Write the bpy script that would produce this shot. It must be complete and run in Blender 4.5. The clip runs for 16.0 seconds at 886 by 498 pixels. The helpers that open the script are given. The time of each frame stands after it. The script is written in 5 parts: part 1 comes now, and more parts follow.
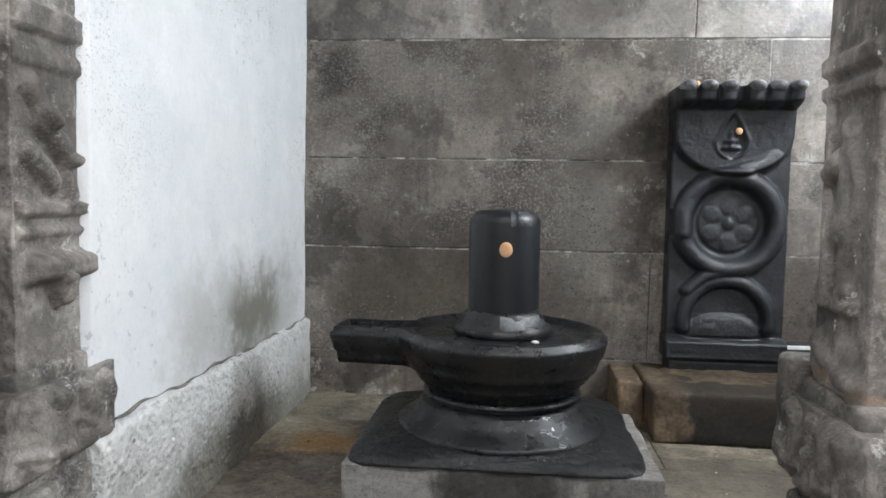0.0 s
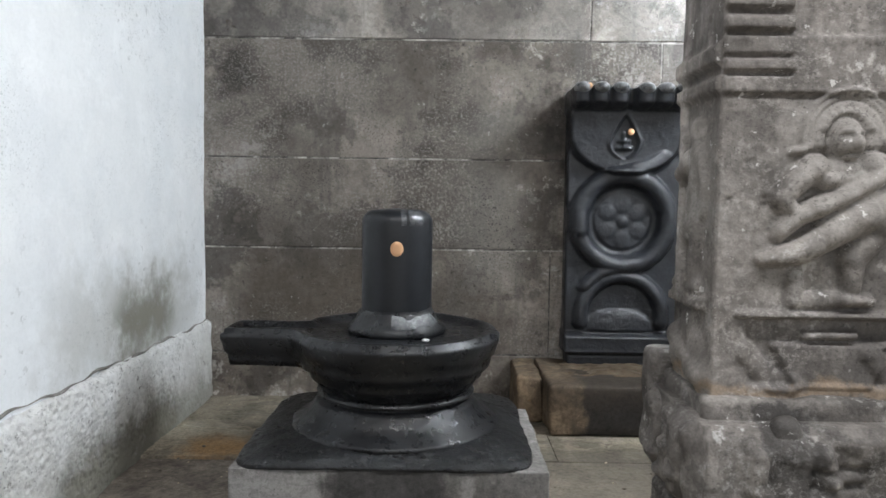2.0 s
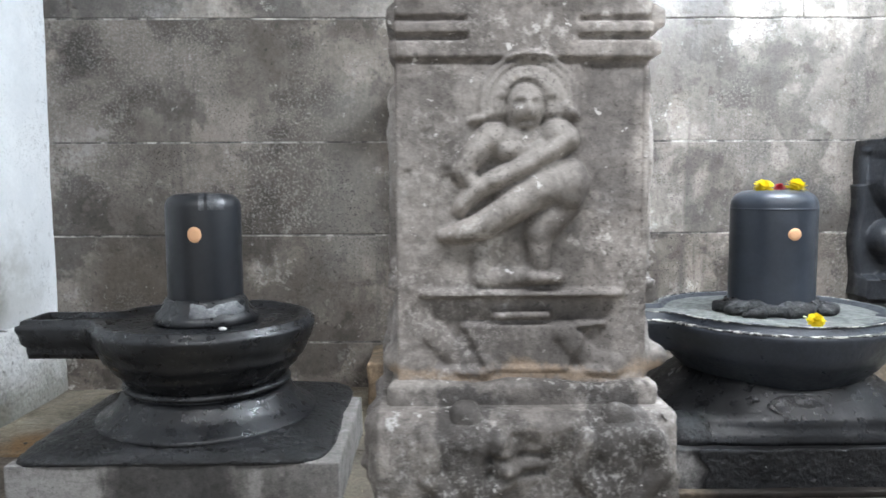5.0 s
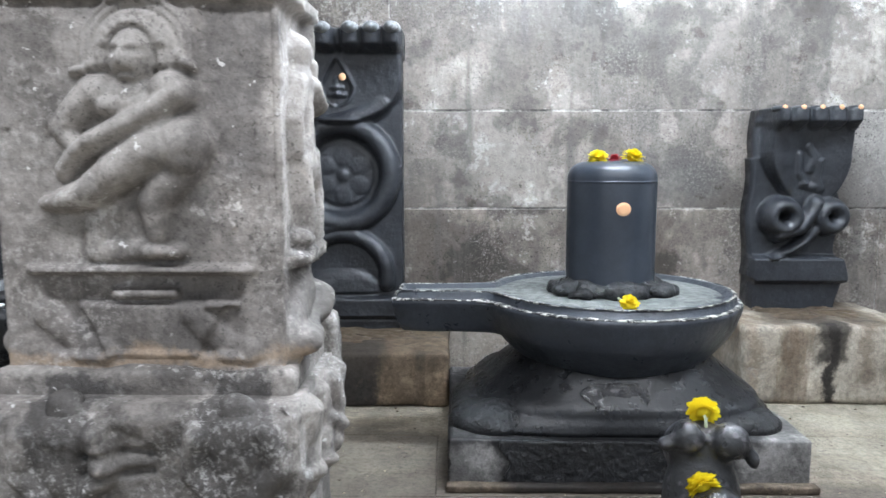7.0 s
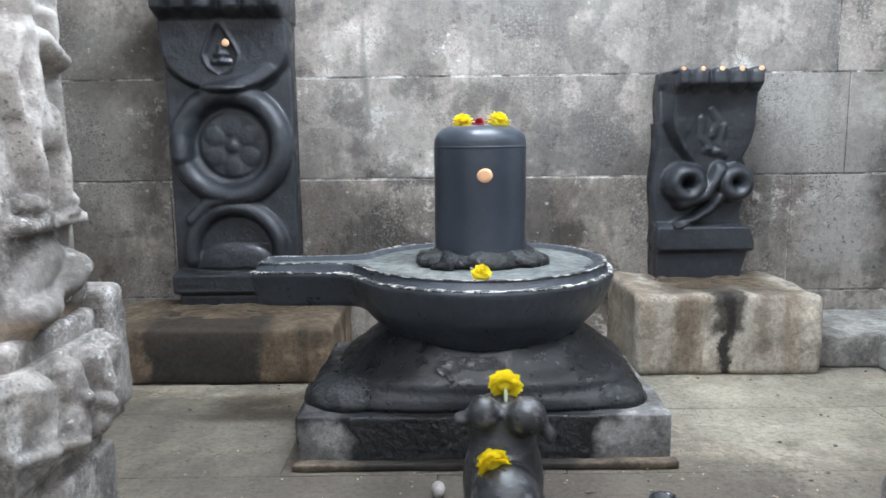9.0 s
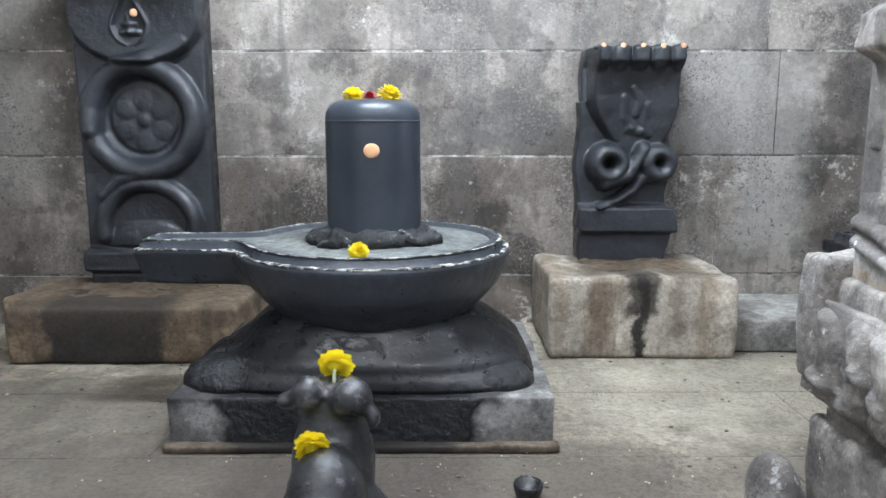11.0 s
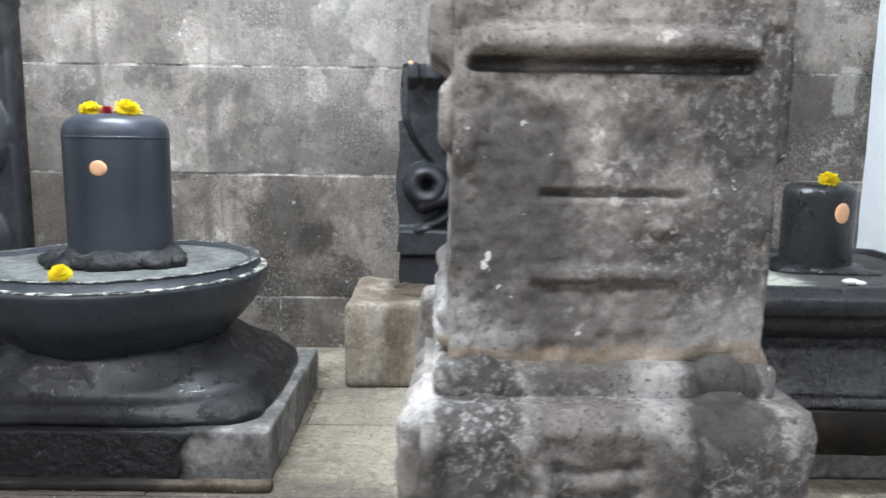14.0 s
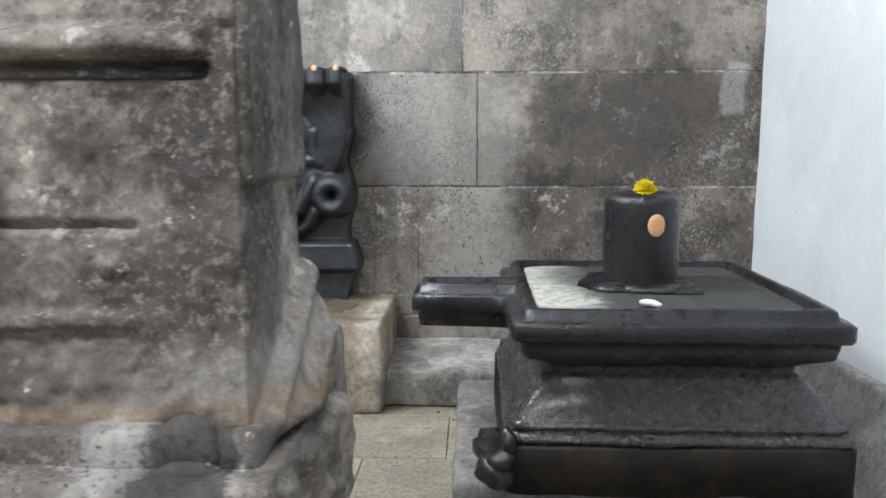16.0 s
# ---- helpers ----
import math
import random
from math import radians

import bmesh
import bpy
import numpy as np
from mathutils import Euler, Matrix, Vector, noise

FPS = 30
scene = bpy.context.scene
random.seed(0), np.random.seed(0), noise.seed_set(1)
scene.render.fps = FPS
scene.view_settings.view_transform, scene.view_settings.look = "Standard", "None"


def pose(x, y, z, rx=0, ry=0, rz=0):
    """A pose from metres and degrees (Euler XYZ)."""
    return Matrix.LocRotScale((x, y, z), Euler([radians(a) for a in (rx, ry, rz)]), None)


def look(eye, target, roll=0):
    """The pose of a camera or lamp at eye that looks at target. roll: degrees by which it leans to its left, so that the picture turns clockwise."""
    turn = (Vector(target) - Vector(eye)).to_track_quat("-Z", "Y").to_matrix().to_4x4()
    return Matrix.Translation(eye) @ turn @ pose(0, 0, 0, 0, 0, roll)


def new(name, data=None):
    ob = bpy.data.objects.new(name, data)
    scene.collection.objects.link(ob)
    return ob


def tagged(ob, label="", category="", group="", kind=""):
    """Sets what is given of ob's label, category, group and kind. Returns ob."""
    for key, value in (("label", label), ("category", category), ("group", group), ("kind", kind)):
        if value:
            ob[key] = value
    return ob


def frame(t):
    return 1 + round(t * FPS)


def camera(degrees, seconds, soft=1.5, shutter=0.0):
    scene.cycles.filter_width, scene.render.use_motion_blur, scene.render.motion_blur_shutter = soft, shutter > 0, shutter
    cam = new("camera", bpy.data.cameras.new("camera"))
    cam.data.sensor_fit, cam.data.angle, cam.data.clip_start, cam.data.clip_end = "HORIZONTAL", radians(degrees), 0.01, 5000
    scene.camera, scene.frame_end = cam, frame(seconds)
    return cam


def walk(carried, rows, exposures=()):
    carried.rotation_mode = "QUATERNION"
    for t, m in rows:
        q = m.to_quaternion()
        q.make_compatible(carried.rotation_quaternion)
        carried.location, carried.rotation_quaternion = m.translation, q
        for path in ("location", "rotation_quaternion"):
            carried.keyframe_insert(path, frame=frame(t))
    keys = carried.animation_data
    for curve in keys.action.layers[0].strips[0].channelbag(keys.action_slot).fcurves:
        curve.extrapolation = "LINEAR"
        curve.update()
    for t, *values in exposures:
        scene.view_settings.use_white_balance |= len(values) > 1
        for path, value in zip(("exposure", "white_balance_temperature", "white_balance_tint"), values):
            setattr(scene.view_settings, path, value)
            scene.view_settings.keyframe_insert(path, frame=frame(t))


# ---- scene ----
cam = camera(62.7, 16.0, soft=1.5, shutter=0.35)
PATH = [
    (0, (-0.182, 0.195, 0.937), (-0.375, 2.181, 0.799), 1.0),
    (0.5, (-0.153, 0.199, 0.937), (-0.293, 2.189, 0.8), 1.1),
    (1, (-0.118, 0.198, 0.94), (-0.215, 2.191, 0.803), 0.9),
    (1.5, (-0.082, 0.194, 0.937), (-0.133, 2.188, 0.802), 0.9),
    (2, (-0.047, 0.193, 0.941), (-0.055, 2.188, 0.803), 0.8),
    (2.5, (0.007, 0.218, 0.935), (0.029, 2.213, 0.799), 0.5),
    (3, (0.06, 0.228, 0.929), (0.107, 2.223, 0.795), 0.3),
    (3.5, (0.178, 0.203, 0.924), (0.222, 2.198, 0.785), -0.2),
    (3.7, (0.201, 0.201, 0.914), (0.263, 2.195, 0.777), -0.2),
    (6, (0.915, 0.361, 0.928), (0.897, 2.35, 0.72), -0.2),
    (6.5, (1.088, 0.394, 0.909), (1.051, 2.382, 0.69), -0.1),
    (7, (1.192, 0.427, 0.897), (1.169, 2.413, 0.664), -0.0),
    (8, (1.363, 0.532, 0.856), (1.386, 2.517, 0.614), -0.5),
    (8.5, (1.471, 0.524, 0.87), (1.485, 2.504, 0.592), -0.6),
    (9, (1.589, 0.52, 0.863), (1.583, 2.498, 0.567), -0.7),
    (11.5, (1.963, 0.604, 0.826), (1.975, 2.574, 0.483), -0.0),
    (12, (2.06, 0.623, 0.818), (2.07, 2.595, 0.486), -0.1),
    (12.5, (2.201, 0.618, 0.83), (2.178, 2.59, 0.5), -0.0),
    (13, (2.337, 0.599, 0.844), (2.3, 2.572, 0.519), 0.3),
    (13.5, (2.435, 0.613, 0.846), (2.435, 2.589, 0.536), 0.6),
    (14, (2.592, 0.678, 0.844), (2.609, 2.656, 0.551), 0.8),
    (14.5, (2.73, 0.73, 0.86), (2.772, 2.705, 0.553), 1.2),
    (15, (2.89, 0.785, 0.858), (2.927, 2.76, 0.546), 0.9),
    (15.5, (3.07, 0.854, 0.865), (3.059, 2.829, 0.551), 0.8),
    (16, (3.249, 0.847, 0.865), (3.164, 2.824, 0.578), -0.1),
]
EXPOSURES = [(0, -0.14, 6500, 10), (2.0, -0.1, 6460, 10), (3.5, 0.08, 6420, 10), (6, 0.26, 6080, 10), (9, 0.2, 6020, 10), (13, 0.2, 6060, 10), (14.5, 0.15, 6250, 10), (16, 0.0, 6450, 10)]
walk(cam, [(t, look(eye, target, roll)) for t, eye, target, roll in PATH], EXPOSURES)

# the light: a cool tube lamp above the middle niche (as three round lamps), lamps along the walkway's ceiling and an
# overcast sky, with a fill lamp added at an unseen open side
SKY = 0.05
BULBS = [("niche_tube_lamp", (x, 2.42, 2.38), 0.12, 86, (0.85, 0.93, 1.0)) for x in (1.58, 1.84, 2.2)] + [("niche_end_lamp", (3.25, 1.99, 2.35), 0.12, 34, (0.88, 0.94, 1.0))]
LAMPS = [("walkway_lamps", (1.4, 0.6, 2.45), (1.4, 0.9, 0.0), 5.0, 0.25, 96, (0.98, 0.985, 1.0)),
         ("open_side_fill", (1.5, -2.1, 1.5), (1.5, 2.0, 0.9), 9.0, 1.8, 42, (0.97, 0.985, 1.0))]

# the world outside and the lamps
world = bpy.data.worlds.new("sky")
scene.world = world
world.use_nodes = True
wn = world.node_tree
sky = wn.nodes.new("ShaderNodeTexSky")
sky.sky_type = "NISHITA"
sky.sun_disc = False
sky.sun_elevation, sky.sun_rotation = radians(50), radians(200)
wn.nodes["Background"].inputs["Strength"].default_value = SKY
wn.links.new(sky.outputs[0], wn.nodes["Background"].inputs["Color"])


def area(name, eye, target, sx, sy, power, colour):
    lamp = bpy.data.lights.new(name, "AREA")
    lamp.shape, lamp.size, lamp.size_y, lamp.energy, lamp.color = "RECTANGLE", sx, sy, power, colour
    ob = new(name, lamp)
    ob.matrix_world = look(eye, target)
    return ob


def bulb(name, place, radius, power, colour):
    """A bare round lamp."""
    lamp = bpy.data.lights.new(name, "POINT")
    lamp.shadow_soft_size, lamp.energy, lamp.color = radius, power, colour
    new(name, lamp).location = place


for bulb_row in BULBS:
    bulb(*bulb_row)
for lamp_row in LAMPS:
    area(*lamp_row)


# ---- materials ----
def stone(name, c1, c2, c3=None, spot=0.62, big=3.0, fine=40.0, rough=(0.7, 0.9), bump=0.35, grain=0.004,
          streak=None, vary=0.0, stain=(), pit=0.0, spec=0.5, coat=0.0, dots=0.0, flecks=0.0, span=0.1, patchy=1.0, blotch=0.0, specks=0.0):
    """A weathered surface: two tones at a large scale, grain at a small one, spots of a third tone, streaks and, in
    stain, patches of their own shape: stains or painted shade.
    """
    m = bpy.data.materials.new(name)
    m.use_nodes = True
    t = m.node_tree
    n, link = t.nodes, t.links.new
    bsdf = n["Principled BSDF"]
    where = n.new("ShaderNodeNewGeometry").outputs["Position"]

    def noise_tex(scale, detail=5.0, source=None, rough_=0.6):
        a = n.new("ShaderNodeTexNoise")
        a.inputs["Scale"].default_value, a.inputs["Detail"].default_value, a.inputs["Roughness"].default_value = scale, detail, rough_
        link(source or where, a.inputs["Vector"])
        return a.outputs["Fac"]

    def ramp(fac, lo, hi, a=0.0, b=1.0):
        r = n.new("ShaderNodeMapRange")
        r.interpolation_type = "SMOOTHSTEP"
        for key, v in (("From Min", lo), ("From Max", hi), ("To Min", a), ("To Max", b)):
            r.inputs[key].default_value = v
        link(fac, r.inputs["Value"])
        return r.outputs[0]

    def mix(fac, a, b, kind="MIX"):
        x = n.new("ShaderNodeMix")
        x.data_type, x.blend_type = "RGBA", kind
        for key, v in ((0, fac), (6, a), (7, b)):
            if hasattr(v, "links"):
                link(v, x.inputs[key])
            else:
                x.inputs[key].default_value = v if key == 0 else (*v, 1)
        return x.outputs[2]

    def math_(op, a, b):
        x = n.new("ShaderNodeMath")
        x.operation = op
        for key, v in ((0, a), (1, b)):
            if hasattr(v, "links"):
                link(v, x.inputs[key])
            else:
                x.inputs[key].default_value = v
        return x.outputs[0]

    def stretched(sx, sy, sz):
        x = n.new("ShaderNodeVectorMath")
        x.operation = "MULTIPLY"
        link(where, x.inputs[0])
        x.inputs[1].default_value = (sx, sy, sz)
        return x.outputs[0]

    coarse, mid, small = noise_tex(big, 7, None, 0.68), noise_tex(big * 4.3, 7, None, 0.68), noise_tex(fine, 4)
    colour = mix(ramp(coarse, 0.5 - span, 0.5 + span), c1, c2)
    colour = mix(ramp(mid, 0.47, 0.62, 0.0, 0.6 * patchy), colour, (0.62,) * 3, "MULTIPLY")
    colour = mix(ramp(noise_tex(big * 7, 7, None, 0.7), 0.52, 0.64, 0.0, 0.9 * patchy), colour, (1.3,) * 3, "MULTIPLY")
    if c3:
        colour = mix(ramp(math_("ADD", math_("MULTIPLY", noise_tex(big * 2.1, 8, None, 0.75), 0.75), math_("MULTIPLY", small, 0.25)), spot, spot + 0.06, 0, 0.85), colour, c3)
    if blotch:
        edge = math_("ADD", math_("MULTIPLY", noise_tex(big * 2.2, 6, None, 0.56), 0.82), math_("MULTIPLY", noise_tex(26, 5, None, 0.7), 0.18))
        colour = mix(ramp(edge, 0.49, 0.55, 0.0, blotch), colour, (0.36,) * 3, "MULTIPLY")
        edge = math_("ADD", math_("MULTIPLY", noise_tex(big * 1.6, 6, stretched(1, 1, 0.75), 0.56), 0.82), math_("MULTIPLY", noise_tex(33, 5, None, 0.7), 0.18))
        colour = mix(ramp(edge, 0.51, 0.57, 0.0, blotch), colour, (1.75,) * 3, "MULTIPLY")
    if streak:
        colour = mix(ramp(noise_tex(1.0, 5, stretched(9, 9, 0.9)), 0.52, 0.68, 0, 0.75), colour, streak)
    sep = n.new("ShaderNodeSeparateXYZ")
    link(where, sep.inputs[0])
    for tone, ranges, soft_, full in stain:
        wob = math_("MULTIPLY", math_("SUBTRACT", noise_tex(9, 7, None, 0.7), 0.5), 0.10 + 2.6 * soft_)
        mask = full
        for axis, (lo, hi) in enumerate(ranges):
            if lo is not None:
                q = math_("ADD", sep.outputs[axis], wob)
                mask = math_("MULTIPLY", mask, math_("MULTIPLY", ramp(q, lo - soft_, lo + soft_), ramp(q, hi - soft_, hi + soft_, 1, 0)))
        colour = mix(mask, colour, tone)
    if dots:
        where_dots = ramp(noise_tex(big * 1.7, 5), 0.42, 0.64)
        colour = mix(math_("MULTIPLY", math_("MULTIPLY", ramp(noise_tex(130, 3), 0.585, 0.64), where_dots), dots), colour, tuple(0.28 * v for v in c1))
        colour = mix(math_("MULTIPLY", math_("MULTIPLY", ramp(noise_tex(38, 5, None, 0.7), 0.60, 0.63), ramp(noise_tex(big * 1.2, 5), 0.45, 0.62)), 0.8 * dots), colour, tuple(0.4 * v for v in c1))
    if specks:
        chips = math_("MULTIPLY", ramp(noise_tex(31, 6, None, 0.66), 0.64, 0.67), ramp(noise_tex(big * 1.1, 4), 0.40, 0.56))
        colour = mix(math_("MULTIPLY", chips, specks), colour, (0.80, 0.78, 0.75))
    if flecks:
        where_flecks = ramp(noise_tex(big * 1.35, 5), 0.44, 0.62)
        light_tone = c3 or tuple(min(0.85, 1.6 * v) for v in c2)
        colour = mix(math_("MULTIPLY", math_("MULTIPLY", ramp(noise_tex(85, 6, None, 0.8), 0.50, 0.60), where_flecks), flecks), colour, light_tone)
    colour = mix(ramp(small, 0.42, 0.68, 0.0, 0.7 * patchy), colour, (0.62,) * 3, "MULTIPLY")
    colour = mix(ramp(noise_tex(210, 3), 0.35, 0.65, 0.0, 0.6 * patchy), colour, (0.66,) * 3, "MULTIPLY")
    if vary:
        info = n.new("ShaderNodeObjectInfo")
        colour = mix(1.0, colour, mix(info.outputs["Random"], (1 - vary,) * 3, (1 + vary,) * 3), "MULTIPLY")
    link(colour, bsdf.inputs["Base Color"])
    link(ramp(mid, 0.3, 0.7, rough[0], rough[1]), bsdf.inputs["Roughness"])
    bsdf.inputs["Specular IOR Level"].default_value = spec
    if coat:
        bsdf.inputs["Coat Weight"].default_value, bsdf.inputs["Coat Roughness"].default_value = coat, 0.22
    height = math_("ADD", math_("MULTIPLY", mid, 1.2), math_("MULTIPLY", small, 0.6))
    if pit:
        cell = n.new("ShaderNodeTexVoronoi")
        cell.inputs["Scale"].default_value = 38
        link(where, cell.inputs["Vector"])
        height = math_("ADD", height, math_("MULTIPLY", ramp(cell.outputs["Distance"], 0.0, 0.6), pit))
    b = n.new("ShaderNodeBump")
    b.inputs["Strength"].default_value, b.inputs["Distance"].default_value = bump, grain
    link(height, b.inputs["Height"])
    link(b.outputs[0], bsdf.inputs["Normal"])
    return m


def plain(name, colour, rough=0.6, spec=0.5, thin=0.0):
    m = bpy.data.materials.new(name)
    m.use_nodes = True
    t = m.node_tree
    b = t.nodes["Principled BSDF"]
    a = t.nodes.new("ShaderNodeTexNoise")
    a.inputs["Scale"].default_value = 90
    x = t.nodes.new("ShaderNodeMix")
    x.data_type = "RGBA"
    x.inputs[6].default_value, x.inputs[7].default_value = (*[v * 0.6 for v in colour], 1), (*[min(1, v * 1.15) for v in colour], 1)
    t.links.new(a.outputs["Fac"], x.inputs[0])
    t.links.new(x.outputs[2], b.inputs["Base Color"])
    b.inputs["Roughness"].default_value, b.inputs["Specular IOR Level"].default_value = rough, spec
    if thin:
        through_light, both = t.nodes.new("ShaderNodeBsdfTranslucent"), t.nodes.new("ShaderNodeMixShader")
        t.links.new(x.outputs[2], through_light.inputs["Color"])
        both.inputs[0].default_value = thin
        t.links.new(b.outputs[0], both.inputs[1])
        t.links.new(through_light.outputs[0], both.inputs[2])
        t.links.new(both.outputs[0], t.nodes["Material Output"].inputs["Surface"])
    return m


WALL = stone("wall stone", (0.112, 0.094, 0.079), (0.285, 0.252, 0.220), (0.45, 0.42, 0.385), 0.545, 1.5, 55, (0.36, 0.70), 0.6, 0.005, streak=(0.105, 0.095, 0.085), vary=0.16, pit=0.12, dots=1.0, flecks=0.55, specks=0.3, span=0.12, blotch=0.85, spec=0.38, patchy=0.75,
             stain=[((0.10, 0.095, 0.09), ((1.95, 2.35), (None, None), (0.80, 0.98)), 0.05, 0.6), ((0.085, 0.066, 0.048), ((-1.0, -0.35), (None, None), (0.30, 0.66)), 0.10, 0.7),
                    ((0.34, 0.32, 0.29), ((0.02, 0.30), (None, None), (0.55, 1.35)), 0.10, 0.45), ((0.36, 0.34, 0.32), ((2.84, 3.16), (None, None), (0.70, 1.6)), 0.07, 0.65),
                    ((0.36, 0.34, 0.31), ((3.10, 3.40), (None, None), (0.30, 1.1)), 0.08, 0.6), ((0.42, 0.40, 0.37), ((4.14, 4.23), (None, None), (0.97, 1.14)), 0.012, 0.7),
                    # first patch: painted shade over the left niche's wall; the other two are blotches
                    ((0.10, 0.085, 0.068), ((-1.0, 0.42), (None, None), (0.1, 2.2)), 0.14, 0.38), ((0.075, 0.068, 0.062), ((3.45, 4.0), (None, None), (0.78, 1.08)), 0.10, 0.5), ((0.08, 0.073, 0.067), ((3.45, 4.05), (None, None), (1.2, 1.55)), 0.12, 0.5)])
PECKED = stone("pecked wall stone", (0.14, 0.122, 0.107), (0.285, 0.258, 0.23), (0.46, 0.435, 0.405), 0.55, 1.6, 45, (0.24, 0.5), 0.6, 0.005, streak=(0.12, 0.11, 0.10), vary=0.10, pit=0.12, dots=0.8, flecks=0.35, span=0.12, blotch=0.65, patchy=0.75,
               stain=[((0.085, 0.082, 0.08), ((1.95, 2.35), (None, None), (0.76, 0.93)), 0.05, 0.6)])
JOINT = stone("joint mortar", (0.12, 0.11, 0.10), (0.40, 0.375, 0.345), None, 0.6, 6, 60, span=0.05, blotch=0.7)
PLASTER = stone("white plaster", (0.86, 0.87, 0.88), (0.80, 0.82, 0.84), (0.70, 0.70, 0.69), 0.68, 1.2, 70, (0.7, 0.9), 0.3, 0.003, dots=0.6, patchy=0.14,
                stain=[((0.10, 0.09, 0.055), ((None, None), (2.66, 3.16), (0.37, 0.60)), 0.09, 0.95), ((0.34, 0.33, 0.29), ((None, None), (2.25, 3.4), (0.30, 0.66)), 0.16, 0.5)])
DADO = stone("flaking limewash", (0.86, 0.86, 0.85), (0.76, 0.76, 0.74), (0.14, 0.13, 0.11), 0.57, 7, 60, (0.75, 0.95), 1.0, 0.012, dots=0.9, patchy=0.22, pit=0.5,
             stain=[((0.085, 0.075, 0.05), ((None, None), (2.25, 3.1), (-0.1, 0.16)), 0.08, 0.95), ((0.25, 0.24, 0.20), ((None, None), (2.1, 3.7), (-0.1, 0.10)), 0.06, 0.75), ((0.25, 0.24, 0.20), ((None, None), (1.5, 3.7), (-0.1, 0.22)), 0.10, 0.35)])
RIGHT_PLASTER = stone("right white plaster", (0.75, 0.77, 0.79), (0.67, 0.695, 0.72), (0.56, 0.56, 0.55), 0.67, 1.2, 70, (0.7, 0.9), 0.3, 0.003, dots=0.25, patchy=0.12)
SKIRT = stone("grey render", (0.50, 0.50, 0.49), (0.64, 0.64, 0.63), (0.7, 0.7, 0.7), 0.66, 4, 60, dots=0.5)
CARVED = stone("carved granite", (0.205, 0.186, 0.17), (0.38, 0.35, 0.322), (0.56, 0.53, 0.495), 0.55, 2.4, 60, (0.55, 0.85), 0.7, 0.006, streak=(0.11, 0.10, 0.092), dots=0.6, flecks=0.45, span=0.06, blotch=0.5, spec=0.35, specks=0.85, patchy=0.7,
               stain=[((0.36, 0.335, 0.31), ((0.60, 0.78), (None, None), (0.88, 1.14)), 0.03, 0.75), ((0.085, 0.078, 0.074), ((2.925, 2.995), (None, None), (0.67, 0.90)), 0.03, 0.75), ((0.09, 0.083, 0.08), ((2.63, 2.75), (None, None), (0.79, 0.87)), 0.04, 0.7), ((0.09, 0.083, 0.08), ((2.80, 2.88), (None, None), (0.80, 0.88)), 0.03, 0.55),
                      ((0.10, 0.092, 0.088), ((2.6, 3.02), (None, None), (0.60, 0.76)), 0.06, 0.45), ((0.10, 0.092, 0.088), ((0.80, 0.91), (None, None), (0.87, 1.16)), 0.03, 0.7), ((0.11, 0.10, 0.095), ((0.5, 0.92), (None, None), (0.57, 0.70)), 0.06, 0.5),
                      ((0.40, 0.29, 0.19), ((0.3, 3.3), (None, None), (0.562, 0.585)), 0.012, 0.6)])
WORN = stone("weathered pillar granite", (0.128, 0.115, 0.106), (0.258, 0.235, 0.215), (0.56, 0.53, 0.495), 0.55, 2.4, 60, (0.55, 0.85), 0.7, 0.006, streak=(0.11, 0.10, 0.092), dots=0.6, flecks=0.45, span=0.06, blotch=0.75, spec=0.35, specks=0.85, patchy=0.7,
               stain=[((0.66, 0.645, 0.62), ((2.58, 2.70), (None, None), (0.565, 0.64)), 0.03, 0.6), ((0.60, 0.58, 0.555), ((2.90, 3.03), (None, None), (0.565, 0.63)), 0.03, 0.5),
                      ((0.085, 0.078, 0.074), ((2.925, 2.995), (None, None), (0.67, 0.90)), 0.03, 0.75), ((0.09, 0.083, 0.08), ((2.63, 2.75), (None, None), (0.79, 0.87)), 0.04, 0.7), ((0.09, 0.083, 0.08), ((2.80, 2.88), (None, None), (0.80, 0.88)), 0.03, 0.55),
                      ((0.10, 0.092, 0.088), ((2.6, 3.02), (None, None), (0.60, 0.76)), 0.06, 0.45), ((0.10, 0.092, 0.088), ((0.80, 0.91), (None, None), (0.87, 1.16)), 0.03, 0.7), ((0.11, 0.10, 0.095), ((0.5, 0.92), (None, None), (0.57, 0.70)), 0.06, 0.5),
                      ((0.40, 0.29, 0.19), ((0.3, 3.3), (None, None), (0.562, 0.585)), 0.012, 0.6)])
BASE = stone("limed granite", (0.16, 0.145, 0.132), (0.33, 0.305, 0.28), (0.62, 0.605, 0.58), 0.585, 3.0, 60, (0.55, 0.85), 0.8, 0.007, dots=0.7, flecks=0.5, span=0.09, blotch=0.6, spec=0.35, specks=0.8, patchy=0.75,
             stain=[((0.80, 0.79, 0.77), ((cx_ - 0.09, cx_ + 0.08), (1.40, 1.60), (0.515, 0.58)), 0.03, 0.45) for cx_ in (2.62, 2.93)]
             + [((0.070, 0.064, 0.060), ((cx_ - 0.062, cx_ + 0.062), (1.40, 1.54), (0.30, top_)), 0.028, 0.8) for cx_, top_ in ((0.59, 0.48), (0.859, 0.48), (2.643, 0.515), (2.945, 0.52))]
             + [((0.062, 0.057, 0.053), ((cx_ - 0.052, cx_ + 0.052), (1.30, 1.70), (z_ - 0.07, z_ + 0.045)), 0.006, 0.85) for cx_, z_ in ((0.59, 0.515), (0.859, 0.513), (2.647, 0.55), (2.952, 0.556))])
BLACK = stone("oiled black stone", (0.009, 0.0095, 0.011), (0.019, 0.020, 0.022), None, 0.6, 6, 85, (0.20, 0.46), 0.55, 0.004, spec=0.5, patchy=0.5)
